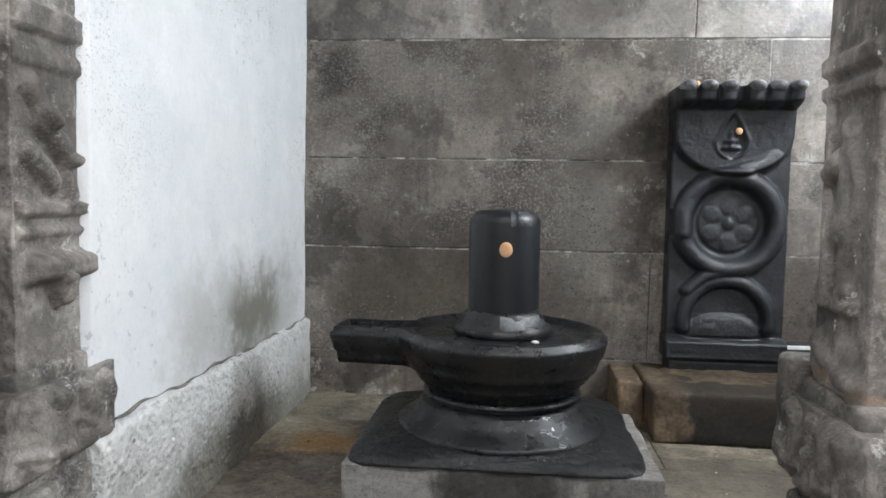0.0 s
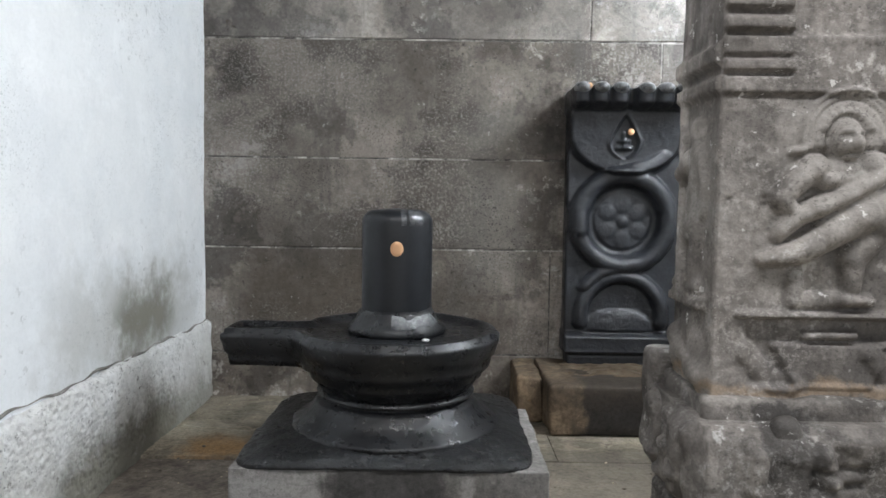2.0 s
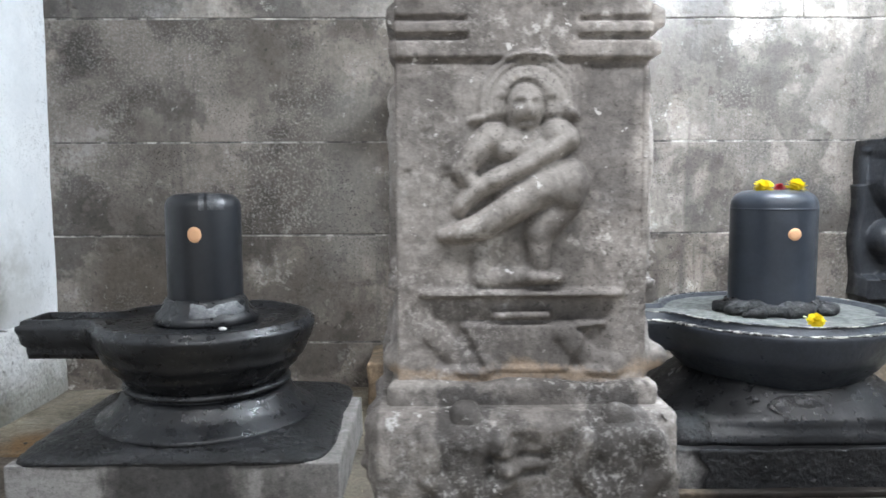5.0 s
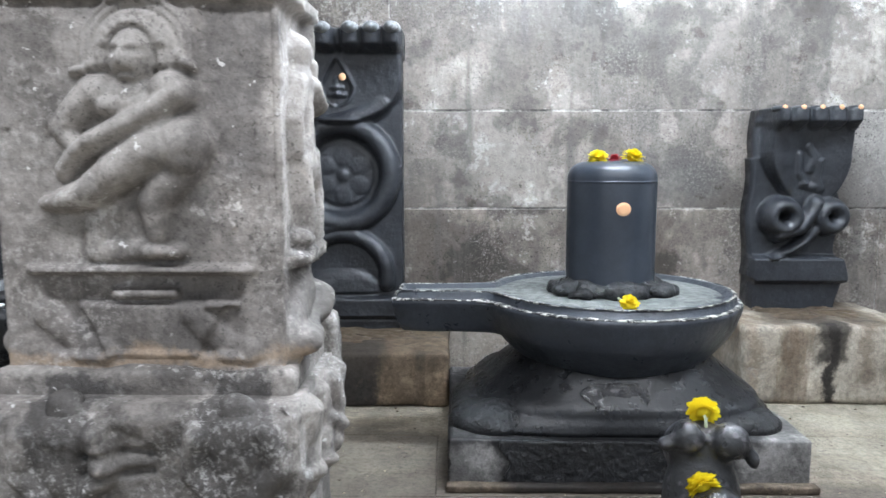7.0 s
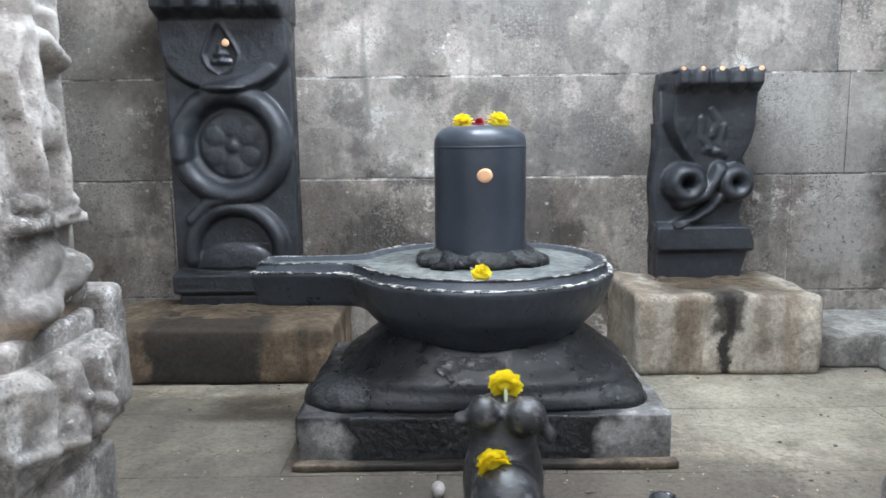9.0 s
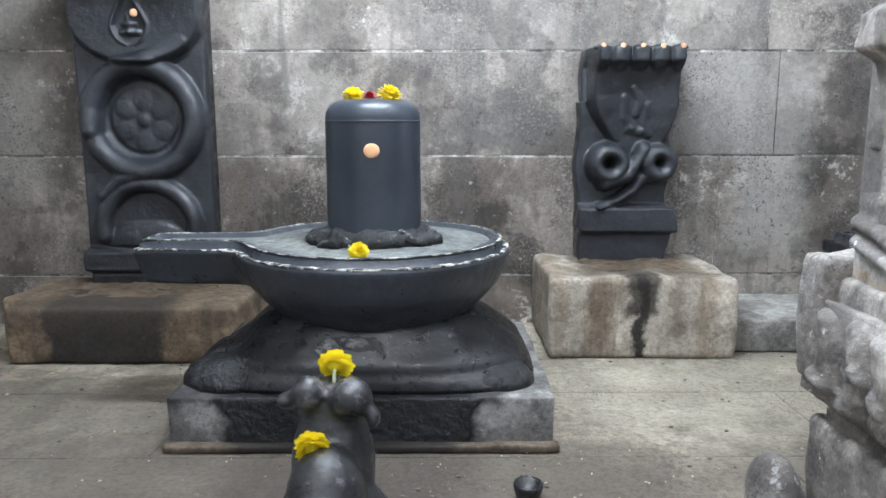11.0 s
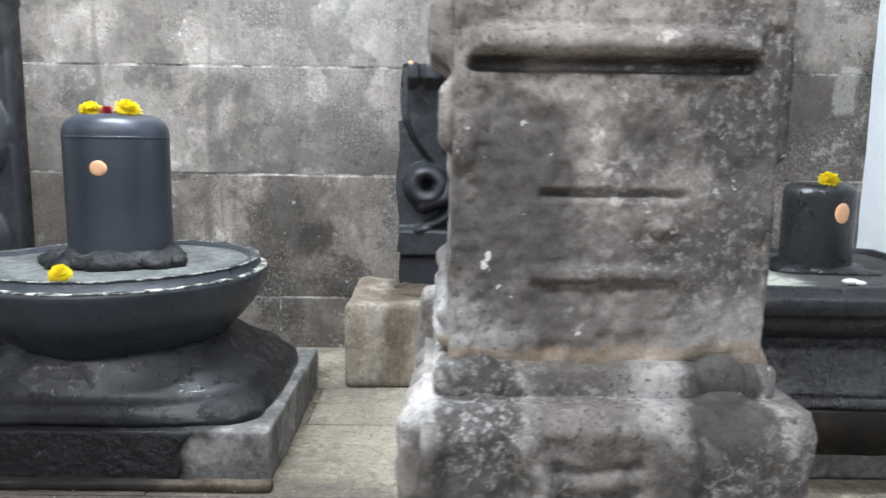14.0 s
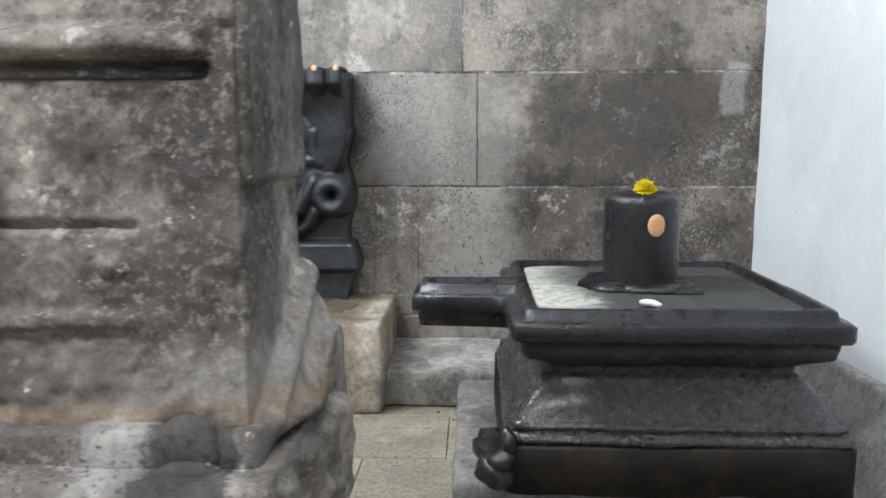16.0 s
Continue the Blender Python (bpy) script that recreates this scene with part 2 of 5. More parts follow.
SHAFT = stone("dull black stone", (0.010, 0.0115, 0.0145), (0.016, 0.018, 0.022), None, 0.6, 4, 90, (0.34, 0.50), 0.3, 0.002, spec=0.5, patchy=0.4)
# oiled granite, its tones raised a little to stand for haze
NAGA = stone("oiled dark granite", (0.015, 0.0168, 0.021), (0.030, 0.033, 0.039), (0.09, 0.09, 0.095), 0.62, 5, 80, (0.28, 0.58), 0.9, 0.004, spec=0.5, flecks=0.3, patchy=0.6, stain=[((0.009, 0.0095, 0.011), ((0.4, 1.1), (None, None), (0.1, 0.5)), 0.08, 0.5)])
# the stout lingam's black, lifted and blued: haze painted into the colour
HAZED_BLACK = stone("haze-lifted black stone", (0.027, 0.032, 0.041), (0.041, 0.048, 0.060), None, 0.6, 6, 85, (0.26, 0.5), 0.45, 0.004, spec=0.5, patchy=0.45)
HAZED_SHAFT = stone("smooth haze-lifted black stone", (0.027, 0.034, 0.046), (0.038, 0.046, 0.060), None, 0.6, 4, 90, (0.28, 0.44), 0.25, 0.002, spec=0.5, patchy=0.3)
BULL = stone("worn black stone", (0.013, 0.0135, 0.015), (0.030, 0.031, 0.033), (0.12, 0.115, 0.125), 0.53, 7, 70, (0.22, 0.46), 0.6, 0.005, patchy=0.5)
TAR = stone("black oil crust", (0.006, 0.0065, 0.0075), (0.013, 0.014, 0.016), None, 0.6, 7, 60, (0.45, 0.75), 0.7, 0.005, spec=0.14, patchy=0.6)
CRUST = stone("glossy oil crust", (0.009, 0.0095, 0.0105), (0.020, 0.021, 0.023), (0.05, 0.05, 0.05), 0.62, 7, 55, (0.22, 0.5), 1.0, 0.010, spec=0.5, pit=0.25, patchy=0.6)
WET = stone("wet black stone", (0.010, 0.010, 0.012), (0.020, 0.020, 0.023), None, 0.6, 11, 75, (0.2, 0.34), 1.0, 0.009, spec=1.0, coat=0.5, patchy=0.4)
PALE = stone("broken pale oil crust", (0.015, 0.015, 0.016), (0.03, 0.03, 0.03), (0.60, 0.59, 0.53), 0.485, 14, 60)
HEAD_HIGHLIGHT = stone("worn stone with painted highlight", (0.36, 0.37, 0.385), (0.13, 0.135, 0.14), None, 0.6, 16, 70, (0.24, 0.4), 0.4)
SILVER = stone("worn grey stone", (0.26, 0.265, 0.275), (0.10, 0.105, 0.11), None, 0.6, 14, 70, (0.24, 0.42), 0.6)
SHAFT_HIGHLIGHT = stone("grey painted highlight", (0.15, 0.155, 0.165), (0.08, 0.083, 0.088), None, 0.6, 9, 80, (0.2, 0.3), 0.3)
BASIN = stone("dusty basin", (0.10, 0.11, 0.11), (0.20, 0.21, 0.20), (0.34, 0.34, 0.31), 0.6, 8, 60, (0.45, 0.7), 0.5, dots=0.5, flecks=0.6)
FLOOR = stone("floor slab", (0.285, 0.248, 0.190), (0.37, 0.328, 0.256), (0.17, 0.145, 0.115), 0.56, 1.4, 60, (0.45, 0.8), 0.6, 0.004, vary=0.06, dots=0.8, flecks=0.4, span=0.13, blotch=0.6, spec=0.22,
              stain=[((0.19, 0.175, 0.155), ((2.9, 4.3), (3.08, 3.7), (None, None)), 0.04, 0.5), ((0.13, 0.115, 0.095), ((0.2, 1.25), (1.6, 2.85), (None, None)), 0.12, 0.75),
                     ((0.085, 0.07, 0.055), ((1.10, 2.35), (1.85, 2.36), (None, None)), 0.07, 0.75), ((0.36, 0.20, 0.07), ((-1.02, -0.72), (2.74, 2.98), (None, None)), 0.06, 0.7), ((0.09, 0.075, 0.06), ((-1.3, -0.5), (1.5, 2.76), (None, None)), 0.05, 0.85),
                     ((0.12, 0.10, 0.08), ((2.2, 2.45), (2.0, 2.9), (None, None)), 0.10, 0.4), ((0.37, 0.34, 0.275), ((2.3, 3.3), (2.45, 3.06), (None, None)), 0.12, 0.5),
                     # floor darker before the middle niche, darkest between the bull and the plinth
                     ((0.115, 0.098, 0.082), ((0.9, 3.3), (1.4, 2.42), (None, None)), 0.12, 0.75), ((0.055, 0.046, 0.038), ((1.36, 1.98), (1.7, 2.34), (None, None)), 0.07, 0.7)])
LEDGE = stone("grey cement", (0.25, 0.235, 0.215), (0.36, 0.345, 0.32), (0.5, 0.48, 0.45), 0.62, 3, 60, dots=0.6, blotch=0.4, spec=0.2)
GRIT = stone("packed dirt", (0.13, 0.11, 0.09), (0.22, 0.19, 0.155), None, 0.6, 8, 60)
EDGING = stone("dirty edging", (0.085, 0.066, 0.050), (0.15, 0.12, 0.09), (0.22, 0.19, 0.16), 0.62, 6, 60, dots=0.6, blotch=0.5, spec=0.15, stain=[((0.022, 0.020, 0.019), ((1.35, 1.95), (None, None), (None, None)), 0.05, 0.9)])
SOIL = stone("wet brown floor", (0.075, 0.055, 0.037), (0.14, 0.105, 0.072), (0.30, 0.18, 0.06), 0.60, 3, 60, (0.35, 0.7), dots=0.5, spec=0.25)
BLOCK1 = stone("stained block", (0.28, 0.205, 0.135), (0.19, 0.14, 0.095), (0.42, 0.24, 0.09), 0.62, 4, 60, spec=0.2, blotch=0.4, streak=(0.08, 0.065, 0.05), dots=0.4,
               stain=[((0.030, 0.027, 0.025), ((0.50, 0.94), (None, None), (-0.1, 0.3)), 0.03, 0.96), ((0.06, 0.048, 0.037), ((0.3, 1.3), (3.0, 3.7), (0.13, 0.3)), 0.05, 0.6)])
BLOCK2 = stone("pale cement block", (0.42, 0.375, 0.31), (0.29, 0.25, 0.20), (0.60, 0.575, 0.53), 0.60, 2.8, 60, streak=(0.17, 0.125, 0.085), dots=0.6, spec=0.2, blotch=0.35,
               stain=[((0.018, 0.016, 0.015), ((2.585, 2.625), (None, None), (-0.1, 0.34)), 0.012, 0.95), ((0.03, 0.026, 0.023), ((2.55, 2.66), (None, None), (0.15, 0.34)), 0.02, 0.85),
                      ((0.22, 0.16, 0.11), ((2.29, 2.34), (None, None), (0.04, 0.34)), 0.02, 0.55), ((0.15, 0.11, 0.08), ((2.71, 2.76), (None, None), (0.08, 0.34)), 0.02, 0.6), ((0.26, 0.20, 0.14), ((2.82, 2.88), (None, None), (0.0, 0.34)), 0.02, 0.5),
                      ((0.13, 0.095, 0.065), ((2.42, 2.50), (None, None), (0.05, 0.34)), 0.02, 0.6), ((0.10, 0.08, 0.06), ((2.42, 2.86), (3.15, 3.6), (0.235, 0.4)), 0.03, 0.7)])
PLINTH1 = stone("oil marked plinth", (0.289, 0.273, 0.260), (0.192, 0.182, 0.171), (0.509, 0.493, 0.477), 0.59, 3.4, 60, streak=(0.066, 0.061, 0.059), dots=0.5,
                stain=[((0.50, 0.485, 0.465), ((-0.68, -0.40), (None, None), (-0.1, 0.128)), 0.02, 0.55), ((0.46, 0.445, 0.425), ((0.0, 0.05), (None, None), (-0.1, 0.125)), 0.012, 0.6), ((0.029, 0.028, 0.028), ((-0.38, -0.02), (None, None), (-0.1, 0.3)), 0.04, 0.75)])
PLINTH2 = stone("blackened plinth", (0.255, 0.246, 0.238), (0.186, 0.181, 0.173), None, 0.6, 4, 60, (0.5, 0.75), 0.6, 0.005, dots=0.6, blotch=0.5, spec=0.13,
                # first patch blackens the left side face: oil crust and painted shade together
                stain=[((0.014, 0.013, 0.013), ((1.0, 1.1905), (None, None), (-0.2, 0.4)), 0.002, 0.9), ((0.012, 0.012, 0.013), ((1.33, 1.985), (None, None), (-0.2, 0.4)), 0.03, 0.97), ((0.014, 0.014, 0.015), ((1.10, 2.07), (None, None), (0.128, 0.4)), 0.02, 0.85)])
POWDER = stone("ash and powder", (0.50, 0.50, 0.43), (0.38, 0.38, 0.33), (0.16, 0.16, 0.15), 0.57, 6, 60, (0.7, 0.9), 0.6, dots=0.6,
               stain=[((0.035, 0.035, 0.036), ((3.53, 4.2), (None, None), (None, None)), 0.05, 0.95), ((0.05, 0.05, 0.05), ((3.46, 3.75), (2.72, 3.0), (None, None)), 0.05, 0.7)])
PLINTH3 = stone("brown stained plinth", (0.010, 0.009, 0.008), (0.028, 0.021, 0.015), (0.08, 0.05, 0.025), 0.60, 5, 60, (0.4, 0.7), spec=0.25)
YELLOW = plain("yellow petals", (1.0, 0.75, 0.02), 0.7, 0.3, thin=0.5)
RED = plain("red petals", (0.42, 0.02, 0.035), 0.7)
SANDAL = plain("sandal paste", (0.78, 0.45, 0.25), 0.9)
WHITE = plain("white powder", (0.8, 0.8, 0.78), 0.9)
STEM = plain("pale stem", (0.42, 0.46, 0.30), 0.7)
SLATE = plain("black sign board", (0.03, 0.03, 0.035), 0.5)
PETAL = plain("dry petals", (0.50, 0.43, 0.32), 0.9)


# ---- mesh helpers ----
def vnoise(p, scale, seed=0):
    """Smooth value noise of an n x 3 array, about -1 to 1."""
    q = p * scale + 131.7 * (seed + 1)
    i = np.floor(q).astype(np.int64)
    f = q - i
    f = f * f * (3 - 2 * f)
    total = 0
    for dx in (0, 1):
        for dy in (0, 1):
            for dz in (0, 1):
                h = (i[:, 0] + dx) * 374761393 + (i[:, 1] + dy) * 668265263 + (i[:, 2] + dz) * 2147483647 + seed * 974711
                h = (h ^ (h >> 13)) * 1274126177
                h = ((h ^ (h >> 16)) & 0xFFFF) / 32767.5 - 1
                w = (f[:, 0] if dx else 1 - f[:, 0]) * (f[:, 1] if dy else 1 - f[:, 1]) * (f[:, 2] if dz else 1 - f[:, 2])
                total = total + h * w
    return total


def wear(mesh, amp, scale, seed=0, up=1.0):
    """Move a mesh's points along their normals by two scales of noise."""
    k = len(mesh.vertices)
    co, no = np.empty(k * 3), np.empty(k * 3)
    mesh.vertices.foreach_get("co", co)
    mesh.vertices.foreach_get("normal", no)
    co, no = co.reshape(-1, 3), no.reshape(-1, 3)
    d = vnoise(co, scale, seed) + 0.5 * vnoise(co, scale * 2.7, seed + 3)
    co = co + no * (amp * d)[:, None]
    mesh.vertices.foreach_set("co", co.ravel())
    mesh.update()


def as_mesh(name, bm, smooth=True):
    me = bpy.data.meshes.new(name)
    if isinstance(bm, bmesh.types.BMesh):
        bmesh.ops.recalc_face_normals(bm, faces=bm.faces)
        bm.to_mesh(me)
        bm.free()
    else:
        me.from_pydata([tuple(v) for v in bm[0]], [], bm[1])
        me.update()
    if smooth:
        me.polygons.foreach_set("use_smooth", [True] * len(me.polygons))
    return me


def part(name, bm, material, parent=None, label="", worn=None, smooth=True, at=None):
    """One mesh object under a thing or a part."""
    me = as_mesh(name, bm, smooth)
    me.materials.append(material)
    if worn:
        wear(me, *worn)
    ob = new(name, me)
    ob.parent = parent
    if at is not None:
        ob.matrix_basis = at
    return tagged(ob, label) if label else ob


def thing(name, label, category, at, group="", kind=""):
    ob = new(name)
    ob.empty_display_size = 0.1
    ob.matrix_basis = at if isinstance(at, Matrix) else pose(*at)
    return tagged(ob, label, category, group, kind)


def merged(*pieces):
    """Several (points, faces) as one."""
    pts, faces = [], []
    for p, f in pieces:
        faces += [tuple(i + len(pts) for i in g) for g in f]
        pts += [tuple(v) for v in p]
    return pts, faces


def rbox(x0, x1, y0, y1, z0, z1, r=0.01, res=0.06):
    """A box with rounded edges, as a grid of points on each side."""
    lo, hi = np.array([x0, y0, z0], float), np.array([x1, y1, z1], float)
    r = min(r, *(0.49 * (hi - lo)))
    mid, half = (lo + hi) / 2, (hi - lo) / 2

    def ticks(h):
        k = max(1, int(round(2 * (h - r) / res)))
        return [-h, -h + 0.35 * r] + list(np.linspace(-h + r, h - r, k + 1)) + [h - 0.35 * r, h]

    tk = [ticks(h) for h in half]
    pts, faces, index = [], [], {}

    def vert(p):
        key = tuple(round(v, 6) for v in p)
        if key not in index:
            q = np.clip(p, -(half - r), half - r)
            d = np.array(p) - q
            length = np.linalg.norm(d)
            index[key] = len(pts)
            pts.append(tuple(mid + q + (d / length * r if length > 1e-9 else 0)))
        return index[key]

    for axis in range(3):
        a, b = (axis + 1) % 3, (axis + 2) % 3
        for side in (-1, 1):
            for i in range(len(tk[a]) - 1):
                for j in range(len(tk[b]) - 1):
                    quad = []
                    for u, v in ((i, j), (i + 1, j), (i + 1, j + 1), (i, j + 1)):
                        p = [0, 0, 0]
                        p[axis], p[a], p[b] = side * half[axis], tk[a][u], tk[b][v]
                        quad.append(vert(tuple(p)))
                    faces.append(tuple(quad if side > 0 else quad[::-1]))
    return pts, faces


def lathe(profile, n=48, cx=0.0, cy=0.0):
    pts, faces = [], []
    for r, z in profile:
        pts += [(cx + r * math.cos(2 * math.pi * k / n), cy + r * math.sin(2 * math.pi * k / n), z) for k in range(n)]
    for j in range(len(profile) - 1):
        for k in range(n):
            a, b = j * n + k, j * n + (k + 1) % n
            faces.append((a, b, b + n, a + n))
    faces.append(tuple(range(n))[::-1])
    faces.append(tuple(range((len(profile) - 1) * n, len(profile) * n)))
    return pts, faces


def spouted(R, w, L, layers, m=2.0, sharp=7, closed=True):
    """A round (m = 2) or square (m large) body with a spout towards -x: layers of (inset, z, with spout)."""
    tip = math.atan2(w, L)
    angles = sorted(set([round(2 * math.pi * k / 112, 5) for k in range(112)] + [round(math.pi + s * tip * k / 8, 5) for k in range(9) for s in (-1, 1)]
                        + [round(math.pi + s * (tip + k * 0.03), 5) for k in range(1, 12) for s in (-1, 1)]
                        + [round(math.pi / 4 + q * math.pi / 2 + e, 5) for q in range(4) for e in (-0.02, 0, 0.02)]))
    n = len(angles)
    pts, faces = [], []
    for d, z, s, *own in layers:
        k_m = own[0] if own else m
        for a in angles:
            c, si = math.cos(a), math.sin(a)
            r = (R - d) / (abs(c) ** k_m + abs(si) ** k_m) ** (1 / k_m)
            if s and c < 0:
                ww, ll = max(0.01, w - 0.7 * d), max(0.02, L - 0.7 * d)
                rs = min(ll / max(1e-6, -c), ww / max(1e-6, abs(si)))
                r = (r ** sharp + rs ** sharp) ** (1 / sharp)
            pts.append((r * c, r * si, z))
    for j in range(len(layers) - 1):
        for k in range(n):
            a, b = j * n + k, j * n + (k + 1) % n
            faces.append((a, b, b + n, a + n))
    if not closed:
        return pts, faces
    mid = len(pts)
    pts += [(0, 0, layers[0][1]), (0, 0, layers[-1][1])]
    last = (len(layers) - 1) * n
    for k in range(n):
        faces.append((mid, (k + 1) % n, k))
        faces.append((mid + 1, last + k, last + (k + 1) % n))
    return pts, faces


def relief(x0, x1, z0, z1, depth, height, res=0.007, left=None, right=None):
    """A slab whose front, facing -y, is raised by height(X, Z); left and right give its edges at each z."""
    nu, nv = max(4, int((x1 - x0) / res)), max(4, int((z1 - z0) / res))
    u, zz = np.linspace(0, 1, nu + 1), np.linspace(z0, z1, nv + 1)
    lx = np.array([left(z) if left else x0 for z in zz])
    rx = np.array([right(z) if right else x1 for z in zz])
    X = lx[:, None] + (rx - lx)[:, None] * u[None]
    Z = np.repeat(zz[:, None], nu + 1, 1)
    Y = -height(X, Z)
    front = np.stack([X, Y, Z], -1).reshape(-1, 3)
    w = nu + 1
    faces = [(j * w + i, j * w + i + 1, (j + 1) * w + i + 1, (j + 1) * w + i) for j in range(nv) for i in range(nu)]
    rim = [i for i in range(w)] + [j * w + nu for j in range(1, nv + 1)] + [nv * w + i for i in range(nu - 1, -1, -1)] + [j * w for j in range(nv - 1, 0, -1)]
    pts = [tuple(v) for v in front]
    base = len(pts)
    pts += [(front[i][0], depth, front[i][2]) for i in rim]
    k = len(rim)
    faces += [(rim[(i + 1) % k], rim[i], base + i, base + (i + 1) % k) for i in range(k)]
    faces.append(tuple(base + i for i in range(k))[::-1])
    return pts, faces


def to_line(X, Z, line):
    """Distance to a broken line."""
    best = np.full(X.shape, 1e9)
    for (ax, az), (bx, bz) in zip(line[:-1], line[1:]):
        dx, dz = bx - ax, bz - az
        t = np.clip(((X - ax) * dx + (Z - az) * dz) / max(1e-9, dx * dx + dz * dz), 0, 1)
        best = np.minimum(best, np.hypot(X - ax - t * dx, Z - az - t * dz))
    return best


def limb(X, Z, line, r, h):
    """A rounded ridge along a broken line."""
    return h * np.sqrt(np.clip(1 - (to_line(X, Z, line) / r) ** 2, 0, 1))


def band(Z, a, b, h, soft=0.006):
    return h * np.clip((Z - a) / soft + 0.5, 0, 1) * np.clip((b - Z) / soft + 0.5, 0, 1)


def arc(cx, cz, r, a0, a1, k=40):
    return [(cx + r * math.cos(radians(a0 + (a1 - a0) * i / k)), cz + r * math.sin(radians(a0 + (a1 - a0) * i / k))) for i in range(k + 1)]


def ball(cx, cy, cz, rx, ry=None, rz=None, n=20):
    ry, rz = ry or rx, rz or rx
    prof = [(max(1e-4, math.sin(math.pi * k / 12)), -math.cos(math.pi * k / 12)) for k in range(13)]
    p, f = lathe(prof, n)
    return [(cx + rx * x, cy + ry * y, cz + rz * z) for x, y, z in p], f


def tube(line, radii, n=10):
    """A round tube through 3D points."""
    pts, faces = [], []
    line = [Vector(p) for p in line]
    for i, p in enumerate(line):
        d = (line[min(i + 1, len(line) - 1)] - line[max(i - 1, 0)]).normalized()
        q = d.to_track_quat("Z", "Y").to_matrix()
        r = radii[i] if hasattr(radii, "__len__") else radii
        pts += [tuple(p + q @ Vector((r * math.cos(2 * math.pi * k / n), r * math.sin(2 * math.pi * k / n), 0))) for k in range(n)]
    for j in range(len(line) - 1):
        for k in range(n):
            a, b = j * n + k, j * n + (k + 1) % n
            faces.append((a, b, b + n, a + n))
    faces += [tuple(range(n))[::-1], tuple(range(len(pts) - n, len(pts)))]
    return pts, faces


# ---- the closing walls and ceiling, added out of view, and the large structure ----
def structure(name, pieces, material, label, worn=None, smooth=True):
    return tagged(part(name, pieces, material, None, "", worn, smooth), label, kind="structure")


BACK = 3.58
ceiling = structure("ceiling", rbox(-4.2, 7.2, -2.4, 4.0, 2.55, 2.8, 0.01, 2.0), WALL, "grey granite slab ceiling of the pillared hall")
wall_south = structure("wall_south", merged(rbox(-4.2, 7.2, -2.4, -2.15, -0.3, 0.5, 0.01, 2.0)), WALL, "unseen low granite wall added along the walkway's open side")
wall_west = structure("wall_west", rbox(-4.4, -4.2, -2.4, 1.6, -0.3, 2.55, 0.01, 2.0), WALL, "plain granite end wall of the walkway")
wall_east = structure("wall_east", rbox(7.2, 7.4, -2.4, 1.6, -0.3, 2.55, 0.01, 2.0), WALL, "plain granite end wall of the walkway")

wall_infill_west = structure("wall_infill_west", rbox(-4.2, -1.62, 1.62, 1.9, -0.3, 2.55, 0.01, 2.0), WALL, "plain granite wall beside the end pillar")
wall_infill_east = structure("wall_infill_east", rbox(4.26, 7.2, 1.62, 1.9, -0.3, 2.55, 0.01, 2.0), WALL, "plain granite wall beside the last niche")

# white side walls
rng = random.Random(5)


def lumpy(amp, scale, seed):
    def height(X, Z):
        p = np.stack([X.ravel(), 0 * X.ravel(), Z.ravel()], -1)
        return (amp * (vnoise(p, scale, seed) + 0.5 * vnoise(p, scale * 2.3, seed + 1) + 0.3 * vnoise(p, scale * 6, seed + 2))).reshape(X.shape)
    return height


left_upper, left_low = lumpy(0.006, 2.6, 3), lumpy(0.008, 7, 9)


def crack_edge(X):
    p = np.stack([X.ravel(), 0 * X.ravel(), 0 * X.ravel()], -1)
    return (0.358 + 0.012 * vnoise(p, 7, 21) + 0.006 * vnoise(p, 24, 22)).reshape(X.shape)


wall_left = tagged(thing("wall_left", "", "", (-1.17, 0, 0, 0, 0, 90)), "whitewashed plaster side wall with dark damp stains", kind="structure")
part("plaster_face", relief(1.80, 3.62, 0.33, 2.6, 0.3, lambda X, Z: left_upper(X, Z), 0.02), PLASTER, wall_left)
part("plaster_dado", relief(1.80, 3.62, -0.02, 0.36, 0.3, lambda X, Z: left_low(X, Z) + 0.022 * np.clip((crack_edge(X) - Z) / 0.012, -0.6, 1) + 0.02 * np.clip(0.3 - Z, 0, 1), 0.009), DADO, wall_left,
     "flaking pitted limewash with a cracked upper edge")

line = [(0.0, y, 0.374 - 0.012 * (y - 1.86) + 0.006 * math.sin(13 * y) + 0.004 * math.sin(41 * y)) for y in [1.87 + 0.03 * k for k in range(57)]]
part("crack", tube([(y, -0.006, z) for x, y, z in line], [0.0034 + 0.0022 * math.sin(23 * p[1]) for p in line], 6), LEDGE, wall_left, "dark crack along the dado's edge")

wall_right = tagged(thing("wall_right", "", "", (4.286, 0, 0, 0, 0, -90)), "whitewashed plaster side wall with faint stains", kind="structure")
right_face = lumpy(0.006, 2.6, 13)
part("plaster_face", relief(-3.62, -1.62, 0.22, 2.6, 0.3, right_face, 0.025), RIGHT_PLASTER, wall_right)
part("skirting", relief(-3.60, -1.62, -0.02, 0.26, 0.3, lambda X, Z: 0.03 + 0.10 * np.clip((0.25 - Z) / 0.25, 0, 1) ** 1.3 + 0.6 * right_face(X, Z), 0.02), SKIRT, wall_right, "sloping grey cement skirting")

# the granite back wall, course by course
wall_back = structure("wall_back", rbox(-1.5, 4.6, BACK - 0.0015, BACK + 0.35, -0.1, 2.6, 0.002, 3.0), JOINT, "rough grey granite block wall with pale mortar joints", smooth=False)
